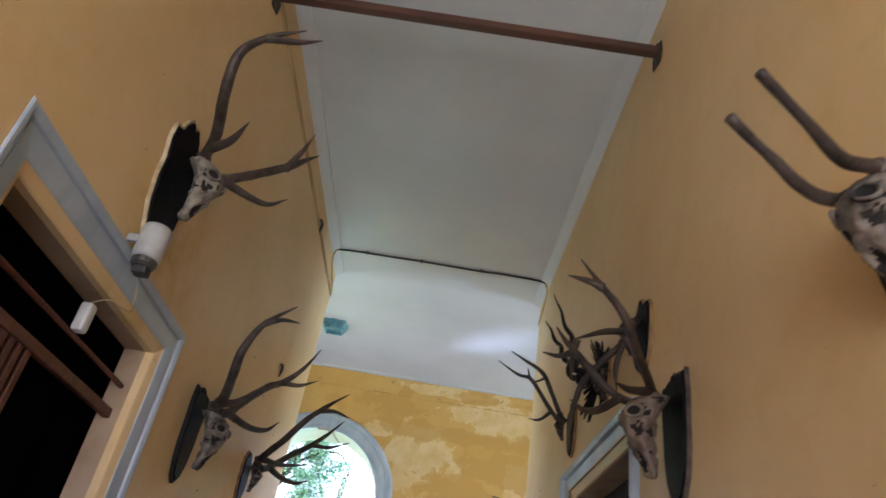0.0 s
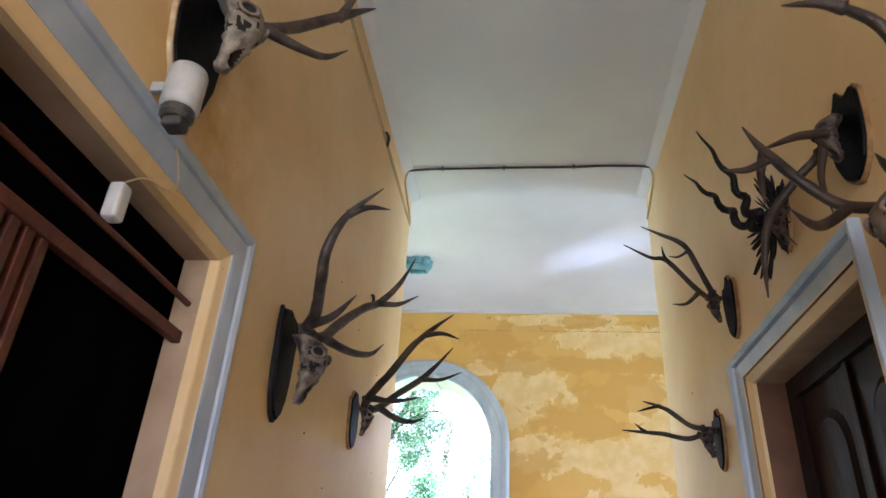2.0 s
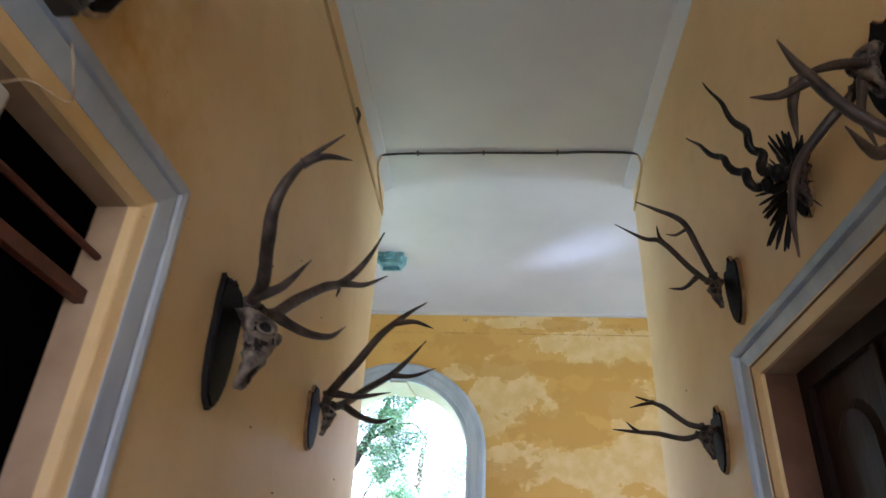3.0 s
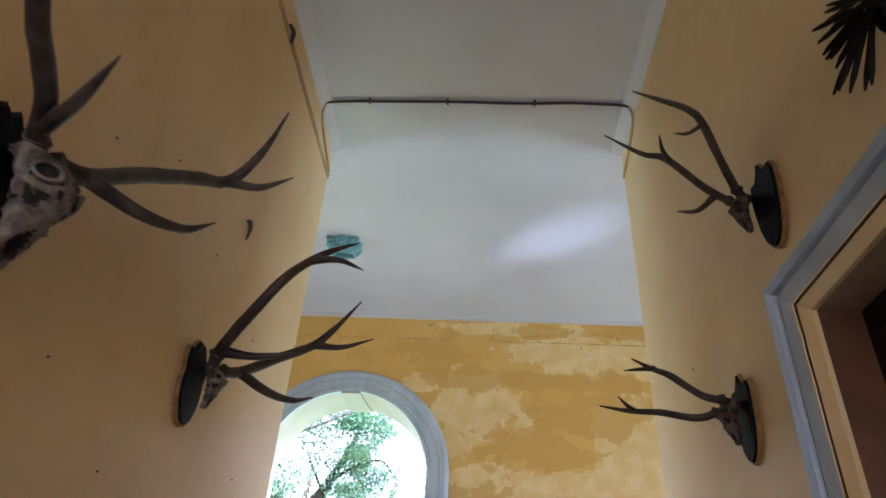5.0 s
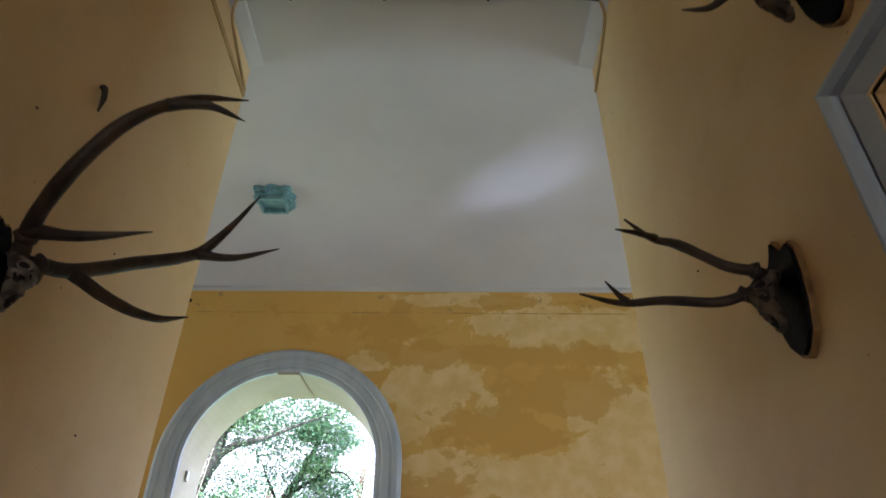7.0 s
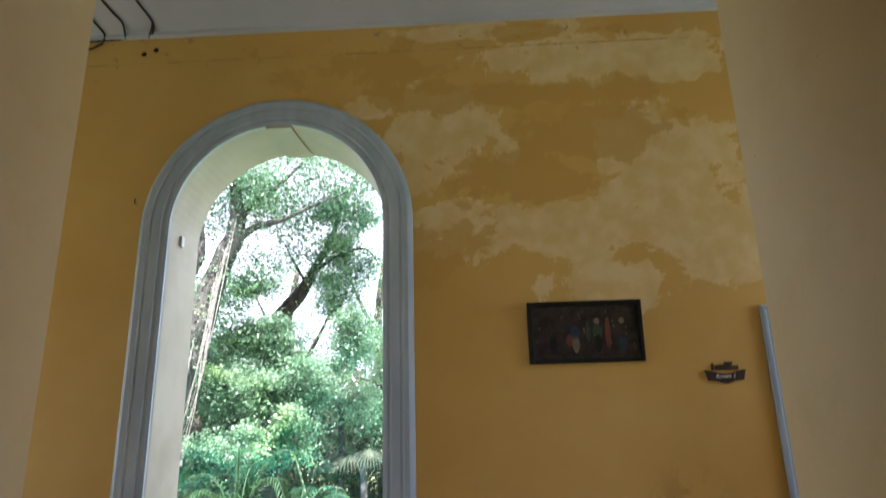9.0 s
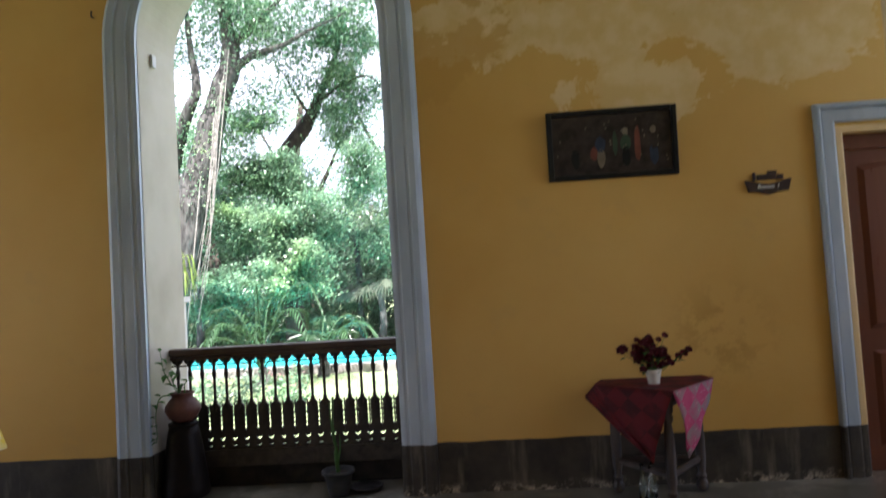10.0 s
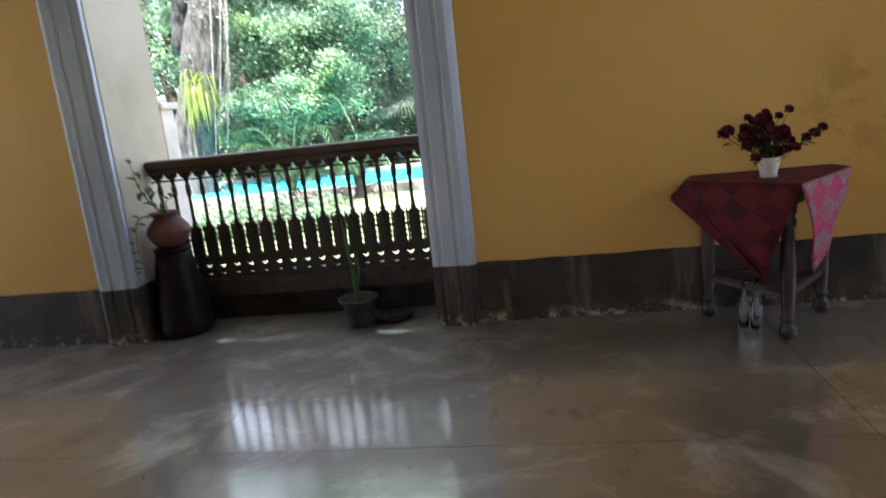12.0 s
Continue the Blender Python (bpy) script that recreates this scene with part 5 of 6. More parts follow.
urn.scale = (0.88, 0.88, 1.0)
pot.scale = (0.86, 0.86, 1.0)
part("soil", bm, SOIL, pot, "dark soil")


def leaf_blade(bm, p, d, up, length, width, fold=0.25):
    """A pointed leaf folded along its midrib."""
    d = d.normalized()
    s = d.cross(up).normalized()
    n = s.cross(d)
    mid = [p, p + d * length * 0.35 - n * 0.0, p + d * length * 0.7 - n * length * 0.06, p + d * length - n * length * 0.18]
    left = [p + d * length * 0.33 + s * width * 0.5 + n * width * fold, p + d * length * 0.66 + s * width * 0.42 + n * width * (fold - 0.1)]
    right = [p + d * length * 0.33 - s * width * 0.5 + n * width * fold, p + d * length * 0.66 - s * width * 0.42 + n * width * (fold - 0.1)]
    m, l, r = [[bm.verts.new(q) for q in k] for k in (mid, left, right)]
    for side in (l, r):
        bm.faces.new((m[0], m[1], side[0]))
        bm.faces.new((m[1], m[2], side[1], side[0]))
        bm.faces.new((m[2], m[3], side[1]))


rng = random.Random(21)
for pts in (((-0.02, 0, 0.18), (-0.10, -0.03, 0.30), (-0.13, -0.05, 0.38), (-0.145, -0.06, 0.50)), ((0.02, 0, 0.18), (0.04, -0.03, 0.27), (0.10, -0.04, 0.29)),
            ((-0.03, -0.02, 0.18), (-0.13, -0.10, 0.19), (-0.16, -0.14, 0.08), (-0.15, -0.15, -0.06), (-0.16, -0.15, -0.12)), ((0, 0, 0.18), (-0.05, -0.05, 0.28), (-0.07, -0.06, 0.36))):
    path = smooth_path(pts, 5)
    bm = bmesh.new()
    tube(bm, path, [0.005, 0.004, 0.002], 5)
    part("stem", bm, HOUSELEAF, pot)
    for p in path[3::2]:
        bm = bmesh.new()
        d = Vector((rng.uniform(-1, 1), rng.uniform(-1, 0.4), rng.uniform(-0.5, 0.6)))
        leaf_blade(bm, p, d, Vector((0, 0, 1)), rng.uniform(0.055, 0.085), 0.045)
        part("leaf", bm, HOUSELEAF, pot)

flowerpot = thing("flower_pot", (-0.41, 10.36, 0), "grey plastic flower pot with a thin green plant", "plant pot")
bm = bmesh.new()
lathe(bm, [(0.072, 0.0), (0.085, 0.08), (0.098, 0.14), (0.112, 0.145), (0.114, 0.165), (0.104, 0.166), (0.095, 0.14), (0.02, 0.135)], sides=24)
part("bowl", bm, POTGREY, flowerpot, smooth=True)
bm = bmesh.new()
lathe(bm, [(0.095, 0.136), (0.06, 0.146), (0.01, 0.15)], sides=16)
part("soil", bm, SOIL, flowerpot)
for pts, r in (((0, 0, 0.14), (-0.01, 0.0, 0.28), (0.0, 0.01, 0.30)), 0.016), (((0, 0, 0.26), (-0.03, 0.01, 0.42), (-0.045, 0.02, 0.62)), 0.009), (((0, 0, 0.26), (-0.02, -0.01, 0.45), (-0.012, 0.01, 0.66)), 0.009), (((0, 0, 0.22), (0.02, 0, 0.30), (0.022, 0, 0.40)), 0.008):
    bm = bmesh.new()
    tube(bm, smooth_path(pts, 5), [r, r * 0.9, r * 0.5], 6)
    part("stem", bm, HOUSELEAF, flowerpot)
saucer = thing("saucer", (-0.24, 10.44, 0), "black plastic plant saucer on the floor", "saucer")
bm = bmesh.new()
lathe(bm, [(0.09, 0.0), (0.115, 0.012), (0.12, 0.028), (0.112, 0.028), (0.10, 0.012), (0.01, 0.010)], sides=24)
part("dish", bm, URNBLACK, saucer, smooth=True)

# ---- side table ----
TZ = 0.70
table = thing("side_table", (1.68, 10.05, 0), "dark turned three-legged side table against the wall", "table")
LEGS = [(0.0, -0.235), (-0.245, 0.13), (0.265, 0.10)]
for x, y in LEGS:
    bm = bmesh.new()
    lathe(bm, [(0.018, 0.0), (0.034, 0.015), (0.038, 0.04), (0.030, 0.065), (0.018, 0.078), (0.030, 0.088), (0.030, 0.10), (0.022, 0.11), (0.030, 0.16), (0.033, 0.30), (0.030, 0.42), (0.022, 0.50), (0.032, 0.515), (0.032, 0.54), (0.024, 0.55), (0.034, 0.57), (0.034, 0.655)], (x, y, 0), 14)
    part("leg", bm, TABLEWOOD, table, smooth=True)
for k in range(3):
    (xa, ya), (xb, yb) = LEGS[k], LEGS[(k + 1) % 3]
    for z, r in ((0.20, 0.014), (0.62, 0.022)):
        bm = bmesh.new()
        tube(bm, [Vector((xa, ya, z)), Vector((xb, yb, z))], [r, r], 6, flat=1.6)
        part("stretcher" if z < 0.4 else "apron", bm, TABLEWOOD, table)
bm = bmesh.new()
slab(bm, [(0.0, -0.30), (0.33, 0.10), (0.30, 0.175), (-0.28, 0.195), (-0.33, 0.13)], lambda p: (*p, 0.655), lambda p: (*p, TZ - 0.012))
part("tabletop", bm, TABLEWOOD, table)

cloth = thing("tablecloth", (1.68, 10.05, TZ), "maroon and pink patchwork cloth hanging in points over the table", "tablecloth")


def drape(name, a, b, tip, mat, label, sag=0.02):
    """A hanging point of cloth between the table edges a and b, down to tip."""
    bm = bmesh.new()
    uv = bm.loops.layers.uv.new()
    a, b, tip = Vector(a), Vector(b), Vector(tip)
    n = 12
    out = (b - a).cross(Vector((0, 0, 1))).normalized()
    grid = {}
    for i in range(n + 1):
        for j in range(n + 1 - i):
            u, v = j / n, i / n
            p = a * (1 - u - v) + b * u + tip * v
            w = 0.016 * math.sin(u * 17 + v * 5) * v + sag * math.sin(math.pi * min(1, v * 1.2))
            grid[i, j] = (bm.verts.new(p + out * w), (u + v * 0.5, v))
    for i in range(n):
        for j in range(n - i):
            tri = [grid[i, j], grid[i, j + 1], grid[i + 1, j]]
            f = bm.faces.new([t[0] for t in tri])
            for lo, t in zip(f.loops, tri):
                lo[uv].uv = t[1]
            if j < n - i - 1:
                tri = [grid[i, j + 1], grid[i + 1, j + 1], grid[i + 1, j]]
                f = bm.faces.new([t[0] for t in tri])
                for lo, t in zip(f.loops, tri):
                    lo[uv].uv = t[1]
    ob = part(name, bm, mat, cloth, label, True)
    s = ob.modifiers.new("thickness", "SOLIDIFY")
    s.thickness = 0.004
    return ob


TOPC = [(0.02, -0.325), (0.37, 0.06), (0.34, 0.19), (-0.30, 0.21), (-0.37, 0.03)]
bm = bmesh.new()
uv = bm.loops.layers.uv.new()
slab(bm, TOPC, lambda p: (*p, -0.010), lambda p: (p[0], p[1], 0.0))
for f in bm.faces:
    for lo in f.loops:
        lo[uv].uv = (lo.vert.co.x * 1.6, lo.vert.co.y * 1.6)
part("cloth_top", bm, MAROON, cloth)
drape("hanging_point", (-0.37, 0.03, -0.003), (0.02, -0.325, -0.003), (-0.11, -0.25, -0.43), MAROON, "maroon point with black diamonds", 0.012)
drape("hanging_corner", (-0.30, 0.21, -0.003), (-0.37, 0.03, -0.003), (-0.43, 0.05, -0.085), MAROON, "maroon corner", 0.0)
drape("hanging_corner", (-0.43, 0.05, -0.085), (-0.37, 0.03, -0.003), (-0.11, -0.252, -0.42), MAROON, "maroon corner", 0.0)
drape("hanging_point", (0.02, -0.325, -0.003), (0.37, 0.06, -0.003), (0.12, -0.235, -0.41), PINK, "bright pink point with mirrors and pale stitching", 0.012)

vase = thing("vase", (1.66, 10.0, TZ), "white china vase with dark red roses", "vase")
bm = bmesh.new()
lathe(bm, [(0.038, 0.0), (0.037, 0.02), (0.046, 0.06), (0.052, 0.088), (0.048, 0.089), (0.037, 0.06), (0.01, 0.05)], sides=20)
part("pot", bm, WHITECHINA, vase, "white china pot", True)
rng = random.Random(33)
heads = [(-0.185, 0.02, 0.20), (-0.17, 0.0, 0.215), (0.19, 0.0, 0.17), (0.215, -0.02, 0.195), (0.16, 0.01, 0.155), (0.085, 0.0, 0.285), (0.05, 0.02, 0.26), (-0.085, 0.0, 0.265), (-0.03, -0.02, 0.25), (0.10, -0.03, 0.12), (-0.07, -0.05, 0.09)]
for k in range(48):
    a, r = rng.uniform(0, 6.283), rng.uniform(0.0, 0.10)
    heads.append((r * math.cos(a) * 1.05 - 0.015, r * math.sin(a) * 0.8, 0.10 + rng.uniform(0.0, 0.15) * (1.25 - r * 5)))
for k, (x, y, z) in enumerate(heads):
    bm = bmesh.new()
    p = Vector((x, y, z))
    tube(bm, smooth_path([(0.02 * math.cos(k), 0.02 * math.sin(k), 0.06), (x * 0.5, y * 0.5, z * 0.65), (x, y, z)], 3), [0.0025, 0.0018], 4)
    part("stem", bm, HOUSELEAF, vase)
    bm = bmesh.new()
    size = rng.uniform(0.022, 0.036)
    for j in range(9):
        a = j * 2.4
        tilt = 0.25 + 0.75 * (j / 9)
        d = Vector((math.cos(a) * tilt, math.sin(a) * tilt, 1.15 - tilt)).normalized()
        leaf_blade(bm, p - d * size * 0.2, d, Vector((0.1, 0.2, 1)).cross(d), size * 1.25, size * 1.25, 0.35)
    part("rose", bm, ROSE, vase, "dark red rose")
    if k % 2 == 0:
        bm = bmesh.new()
        leaf_blade(bm, p * 0.8, Vector((x + rng.uniform(-0.05, 0.05), y - 0.04, rng.uniform(-0.02, 0.08))), Vector((0, 0, 1)), 0.045, 0.024)
        part("leaf", bm, HOUSELEAF, vase)

GLASS = clear_glass()
bm = bmesh.new()
lathe(bm, [(0.021, 0.0), (0.024, 0.006), (0.024, 0.09), (0.018, 0.13), (0.010, 0.17), (0.009, 0.21), (0.012, 0.213), (0.012, 0.225), (0.0085, 0.225), (0.0075, 0.17), (0.0215, 0.09), (0.0215, 0.012), (0.002, 0.010)], sides=16)
first = None
for x, y in ((1.545, 9.99), (1.585, 9.945), (1.615, 10.02)):
    if first is None:
        first = thing("glass_bottle", (x, y, 0), "clear empty glass bottle standing under the table", "bottle", "bottles under the table")
        part("body", bm, GLASS, first, smooth=True)
    else:
        copy_thing(first, pose(x, y, 0, 0, 0, 40))

# ---- cloth-covered rack and chair at the hall's side ----
rack = thing("woven_rack", (-2.41, 9.19, 0), "black woven plastic rack standing on the floor", "rack")
rack.rotation_euler = (0, 0, radians(-12))
RX, RYH, RZ = 0.34, 0.17, 0.785
for x in (-RX, RX):
    for y in (-RYH, RYH):
        part("post", boxed(x - 0.016, x + 0.016, y - 0.016, y + 0.016, 0, RZ, bevel=0.004), LATTICE, rack)
part("top", boxed(-RX, RX, -RYH, RYH, RZ, RZ + 0.02, bevel=0.004), LATTICE, rack)
rows, cols = 15, 4
bm = bmesh.new()
box(bm, -0.034, 0.034, -0.006, 0.004, -0.011, 0.011, bevel=0.003)
slat_a = None
for face in ("side", "front"):
    cnt = cols if face == "side" else 8
    for i in range(rows):
        for j in range(cnt):
            z = 0.05 + i * 0.047
            f = (j + 0.5 + 0.5 * (i % 2)) / cnt
            if f > 1:
                continue
            if slat_a is None:
                slat_a = part("weave", bm, LATTICE, rack)
                o = slat_a
            else:
                o = new("weave", slat_a.data)
                o.parent = rack
            if face == "side":
                o.matrix_basis = pose(RX + 0.004, -RYH + 0.02 + f * (2 * RYH - 0.05), z, 0, 0, 90)
            else:
                o.matrix_basis = pose(-RX + 0.02 + f * (2 * RX - 0.06), -RYH - 0.004, z)
bm = bmesh.new()
box(bm, RX - 0.008, RX - 0.002, -RYH, RYH, 0.02, RZ)
box(bm, -RX, RX, -RYH + 0.002, -RYH + 0.008, 0.02, RZ)
part("backing", bm, LATTICE, rack)
cover = thing("rack_cover", (-2.41, 9.19, RZ + 0.02), "yellow and white checked cloth laid over the rack", "cloth")
cover.rotation_euler = (0, 0, radians(-12))
bm = bmesh.new()
uv = bm.loops.layers.uv.new()
NX, NY = 18, 10
grid = {}
for i in range(NX + 1):
    for j in range(NY + 1):
        u, v = -0.41 + 0.93 * i / NX, -0.24 + 0.48 * j / NY
        dx, dy = max(0, abs(u) - RX - 0.01), max(0, abs(v) - RYH - 0.01)
        x = math.copysign(min(abs(u), RX + 0.012) + dx * 0.42, u)
        y = math.copysign(min(abs(v), RYH + 0.012) + dy * 0.18, v)
        z = 0.006 - max(dx, dy) + 0.006 * math.sin(u * 21 + v * 13)
        grid[i, j] = (bm.verts.new((x, y, z)), (u * 2.4, v * 2.4))
for i in range(NX):
    for j in range(NY):
        q = [grid[i, j], grid[i + 1, j], grid[i + 1, j + 1], grid[i, j + 1]]
        f = bm.faces.new([t[0] for t in q])
        for lo, t in zip(f.loops, q):
            lo[uv].uv = t[1]
sheet = part("cloth", bm, YELLOWCLOTH, cover, smooth=True)
sheet.modifiers.new("thickness", "SOLIDIFY").thickness = 0.004

chair = thing("chair", (-1.985, 8.72, 0), "dark red chair with a curved back", "chair")
chair.rotation_euler = (0, 0, radians(25))
for x in (-0.20, 0.20):
    for y, top in ((-0.19, 0.43), (0.19, 0.84)):
        bm = bmesh.new()
        tube(bm, smooth_path([(x * 1.12, y * 1.15, 0), (x, y, 0.42), (x, y * 1.08, top)], 4), [0.015, 0.018, 0.016], 8)
        part("leg", bm, CHAIRRED, chair, smooth=True)
part("seat", boxed(-0.22, 0.22, -0.22, 0.21, 0.42, 0.45, bevel=0.012), CHAIRRED, chair)
bm = bmesh.new()
tube(bm, smooth_path([(-0.20, 0.205, 0.80), (-0.17, 0.22, 0.865), (0.0, 0.235, 0.885), (0.17, 0.22, 0.865), (0.20, 0.205, 0.80)], 6), [0.02, 0.022, 0.022, 0.02], 8)
part("top_rail", bm, CHAIRRED, chair, smooth=True)
for x in (-0.12, -0.04, 0.04, 0.12):
    bm = bmesh.new()
    tube(bm, [Vector((x, 0.19, 0.44)), Vector((x, 0.215, 0.66)), Vector((x, 0.23, 0.87))], [0.012, 0.014, 0.012], 6)
    part("back_slat", bm, CHAIRRED, chair, smooth=True)

# ---- garden ----
post = thing("garden_post", (-2.14, 11.6, GROUND), "weathered white plastered post with a moulded cap", "post")
part("shaft", boxed(-0.09, 0.09, -0.09, 0.09, 0, 1.80, bevel=0.008), PLASTER, post)
bm = bmesh.new()
box(bm, -0.12, 0.12, -0.12, 0.12, 1.80, 1.85, bevel=0.01)
box(bm, -0.07, 0.07, -0.07, 0.07, 1.85, 1.90, bevel=0.02)
part("cap", bm, PLASTER, post)

# unseen dish, added to give the ceiling spot lamp a place
dish = thing("added_dish", (-3.0, 12.1, GROUND + 0.012), "made-up shallow clay dish where the ceiling spot lamp stands", "dish")
bm = bmesh.new()
lathe(bm, [(0.16, 0.0), (0.22, 0.03), (0.215, 0.035), (0.15, 0.012), (0.01, 0.01)], sides=20)
part("bowl", bm, TERRACOTTA, dish, smooth=True)

bm = bmesh.new()
box(bm, -16, 9, 20.3, 24.0, GROUND - 0.1, GROUND + 0.16)
structure("water", bm, POOL, "turquoise swimming pool on the lawn")
bm = bmesh.new()
for x0, x1, y0, y1 in ((-16.3, 9.3, 20.0, 20.3), (-16.3, 9.3, 24.0, 24.4)):
    box(bm, x0, x1, y0, y1, GROUND - 0.1, GROUND + 0.2, bevel=0.02)
structure("pavement_pool", bm, PATHSTONE, "pale stone edge of the pool")

NR = np.random.default_rng(4)


def leaves(name, spots, per, spread, size, mat, parent=None, flat=0.75, droop=0.0):
    """A crown of separate folded leaves, gathered in clumps round the spots, as one mesh."""
    spots = np.asarray(spots, float)
    n = len(spots) * per
    c = np.repeat(spots, per, axis=0)
    g = NR.normal(size=(n, 3)) * np.asarray(spread) * NR.uniform(0.5, 1.15, size=(n, 1))
    p = c + g
    d = NR.normal(size=(n, 3)) + g / np.linalg.norm(g, axis=1, keepdims=True) * 0.6
    d[:, 2] = d[:, 2] * flat * 0.8 - droop - 0.15
    d /= np.linalg.norm(d, axis=1, keepdims=True)
    up = NR.normal(size=(n, 3)) * 0.55 + np.array((0, 0, 1.0))
    s = np.cross(d, up)
    s /= np.linalg.norm(s, axis=1, keepdims=True)
    k = np.cross(s, d)
    L = size * NR.uniform(0.6, 1.3, size=(n, 1))
    v = np.stack([p, p + d * L * 0.5 + s * L * 0.24 + k * L * 0.07, p + d * L, p + d * L * 0.5 - s * L * 0.24 + k * L * 0.07], axis=1).reshape(-1, 3)
    i = np.arange(n)[:, None] * 4
    f = np.concatenate([i + np.array([[0, 1, 2]]), i + np.array([[0, 2, 3]])], axis=0)
    me = bpy.data.meshes.new(name)
    me.vertices.add(len(v))
    me.vertices.foreach_set("co", v.ravel())
    me.loops.add(f.size)
    me.loops.foreach_set("vertex_index", f.ravel().astype(np.int32))
    me.polygons.add(len(f))
    me.polygons.foreach_set("loop_start", np.arange(0, f.size, 3, dtype=np.int32))
    me.update(calc_edges=True)
    me.materials.append(mat)
    ob = new(name, me)
    if parent is not None:
        ob.parent = parent
    return ob


def cloud(centre, radii, n, hollow=0.55):
    """Clump places spread through the outer part of a lumpy ellipsoid."""
    q = NR.normal(size=(n, 3))
    q /= np.linalg.norm(q, axis=1, keepdims=True)
    r = NR.uniform(hollow, 1.0, size=(n, 1)) ** 0.7
    lump = 1 + 0.22 * np.sin(q[:, :1] * 5 + centre[0]) + 0.18 * np.cos(q[:, 2:] * 7 + centre[1])
    return np.asarray(centre) + q * r * lump * np.asarray(radii)


def tree(at, trunk, limbs, crowns, label, bark=BARK, leaf=LEAF, size=0.13, per=150, spread=(0.42, 0.42, 0.34), rt=(0.5, 0.3)):
    root = thing("tree", (*at, GROUND), label, "tree")
    o = Vector((*at, GROUND))
    bm = bmesh.new()
    tube(bm, [p - o for p in smooth_path(trunk, 7)], [rt[0] * 1.25, rt[0], (rt[0] + rt[1]) / 2, rt[1]], 16, rough=0.22, uneven=2.2)
    part("trunk", bm, bark, root, smooth=True)
    for pts, r in limbs:
        bm = bmesh.new()
        tube(bm, [p - o for p in smooth_path(pts, 6)], [r, r * 0.75, r * 0.4, r * 0.12], 10, rough=0.25, uneven=3.0)
        part("limb", bm, bark, root, smooth=True)
    spots = np.concatenate([cloud(np.array(c) - np.array(o), r, n) for c, r, n in crowns])
    leaves("crown", spots, per, spread, size, leaf, root)
    return root


# the leaning tree by the arch
big = tree((-7.6, 22.0), [(-7.6, 22.0, GROUND - 0.1), (-7.35, 22.0, 1.0), (-6.90, 22.0, 2.74), (-6.48, 22.0, 4.13), (-6.15, 22.0, 5.11), (-5.85, 22.0, 6.24), (-5.52, 22.0, 7.0), (-5.42, 22.0, 7.7)],
           [([(-5.46, 22.0, 7.4), (-5.56, 22.0, 8.4), (-5.9, 22.2, 9.6), (-6.1, 22.3, 11.0)], 0.20), ([(-7.7, 22.6, 3.0), (-7.15, 22.3, 4.9), (-6.66, 22.0, 5.95), (-6.34, 21.9, 6.6), (-6.45, 21.9, 7.6), (-6.57, 22.0, 9.2), (-6.5, 22.0, 11.0)], 0.19),
            ([(-5.50, 22.0, 6.9), (-4.9, 21.9, 7.28), (-4.2, 21.9, 7.45), (-3.4, 21.8, 7.75), (-2.4, 21.7, 8.1)], 0.12), ([(-5.42, 22.0, 7.6), (-4.8, 22.1, 8.2), (-4.0, 22.2, 9.0), (-3.0, 22.4, 10.2)], 0.11)],
           [((-4.2, 22.4, 9.3), (2.3, 1.2, 0.75), 44), ((-7.4, 22.0, 7.6), (0.55, 0.6, 1.0), 14), ((-5.05, 22.0, 7.75), (0.45, 0.5, 0.55), 9), ((-5.9, 21.8, 8.7), (0.9, 0.8, 0.7), 14), ((-2.4, 22.2, 8.6), (1.1, 0.9, 0.7), 16), ((-5.15, 22.6, 6.1), (0.7, 0.5, 0.6), 11), ((-4.0, 22.8, 8.2), (1.0, 0.6, 0.6), 14), ((-3.75, 23.2, 7.0), (0.5, 0.4, 0.5), 6), ((-6.1, 23.2, 5.4), (0.4, 0.4, 0.5), 6), ((-6.3, 22.6, 7.9), (0.5, 0.4, 0.6), 7), ((-7.2, 22.3, 5.5), (0.4, 0.4, 0.5), 6)],
           "large leaning tree with grey bark, vines and an uneven leafy crown", rt=(0.42, 0.20), size=0.098, per=250, spread=(0.50, 0.44, 0.32))
rng = random.Random(3)
for k in range(10):
    x = rng.uniform(-0.1, 0.25)
    bm = bmesh.new()
    z = rng.uniform(4.2, 7.4)
    tx = -6.78 + (z - 2.9) * 0.275 + 0.22
    pts = [(tx, 21.55, z), (tx - 0.15 + x * 0.3, 21.4, z - 1.6), (tx - 0.35 + x, 21.35, z - 3.2), (tx - 0.75 + x, 21.45, z - 4.4 - rng.uniform(0, 0.8))]
    tube(bm, [Vector(p) - big.location for p in smooth_path(pts, 6)], [0.013, 0.015, 0.011, 0.008], 5, rough=0.3)
    part("vine", bm, VINE, big, "pale hanging vine")
spots = np.array([(-6.78 + (z - 2.9) * 0.275 + dx - big.location.x, 21.60 - big.location.y, z - GROUND) for z, dx in [(rng.uniform(2.2, 6.6), rng.uniform(-0.35, 0.35)) for _ in range(16)]])
leaves("creeper", spots, 26, (0.14, 0.08, 0.2), 0.085, LEAFPALE, big)
fern = thing("staghorn_fern", (-6.75, 21.4, 2.1), "bright yellow-green fern growing on the tree trunk", "fern")
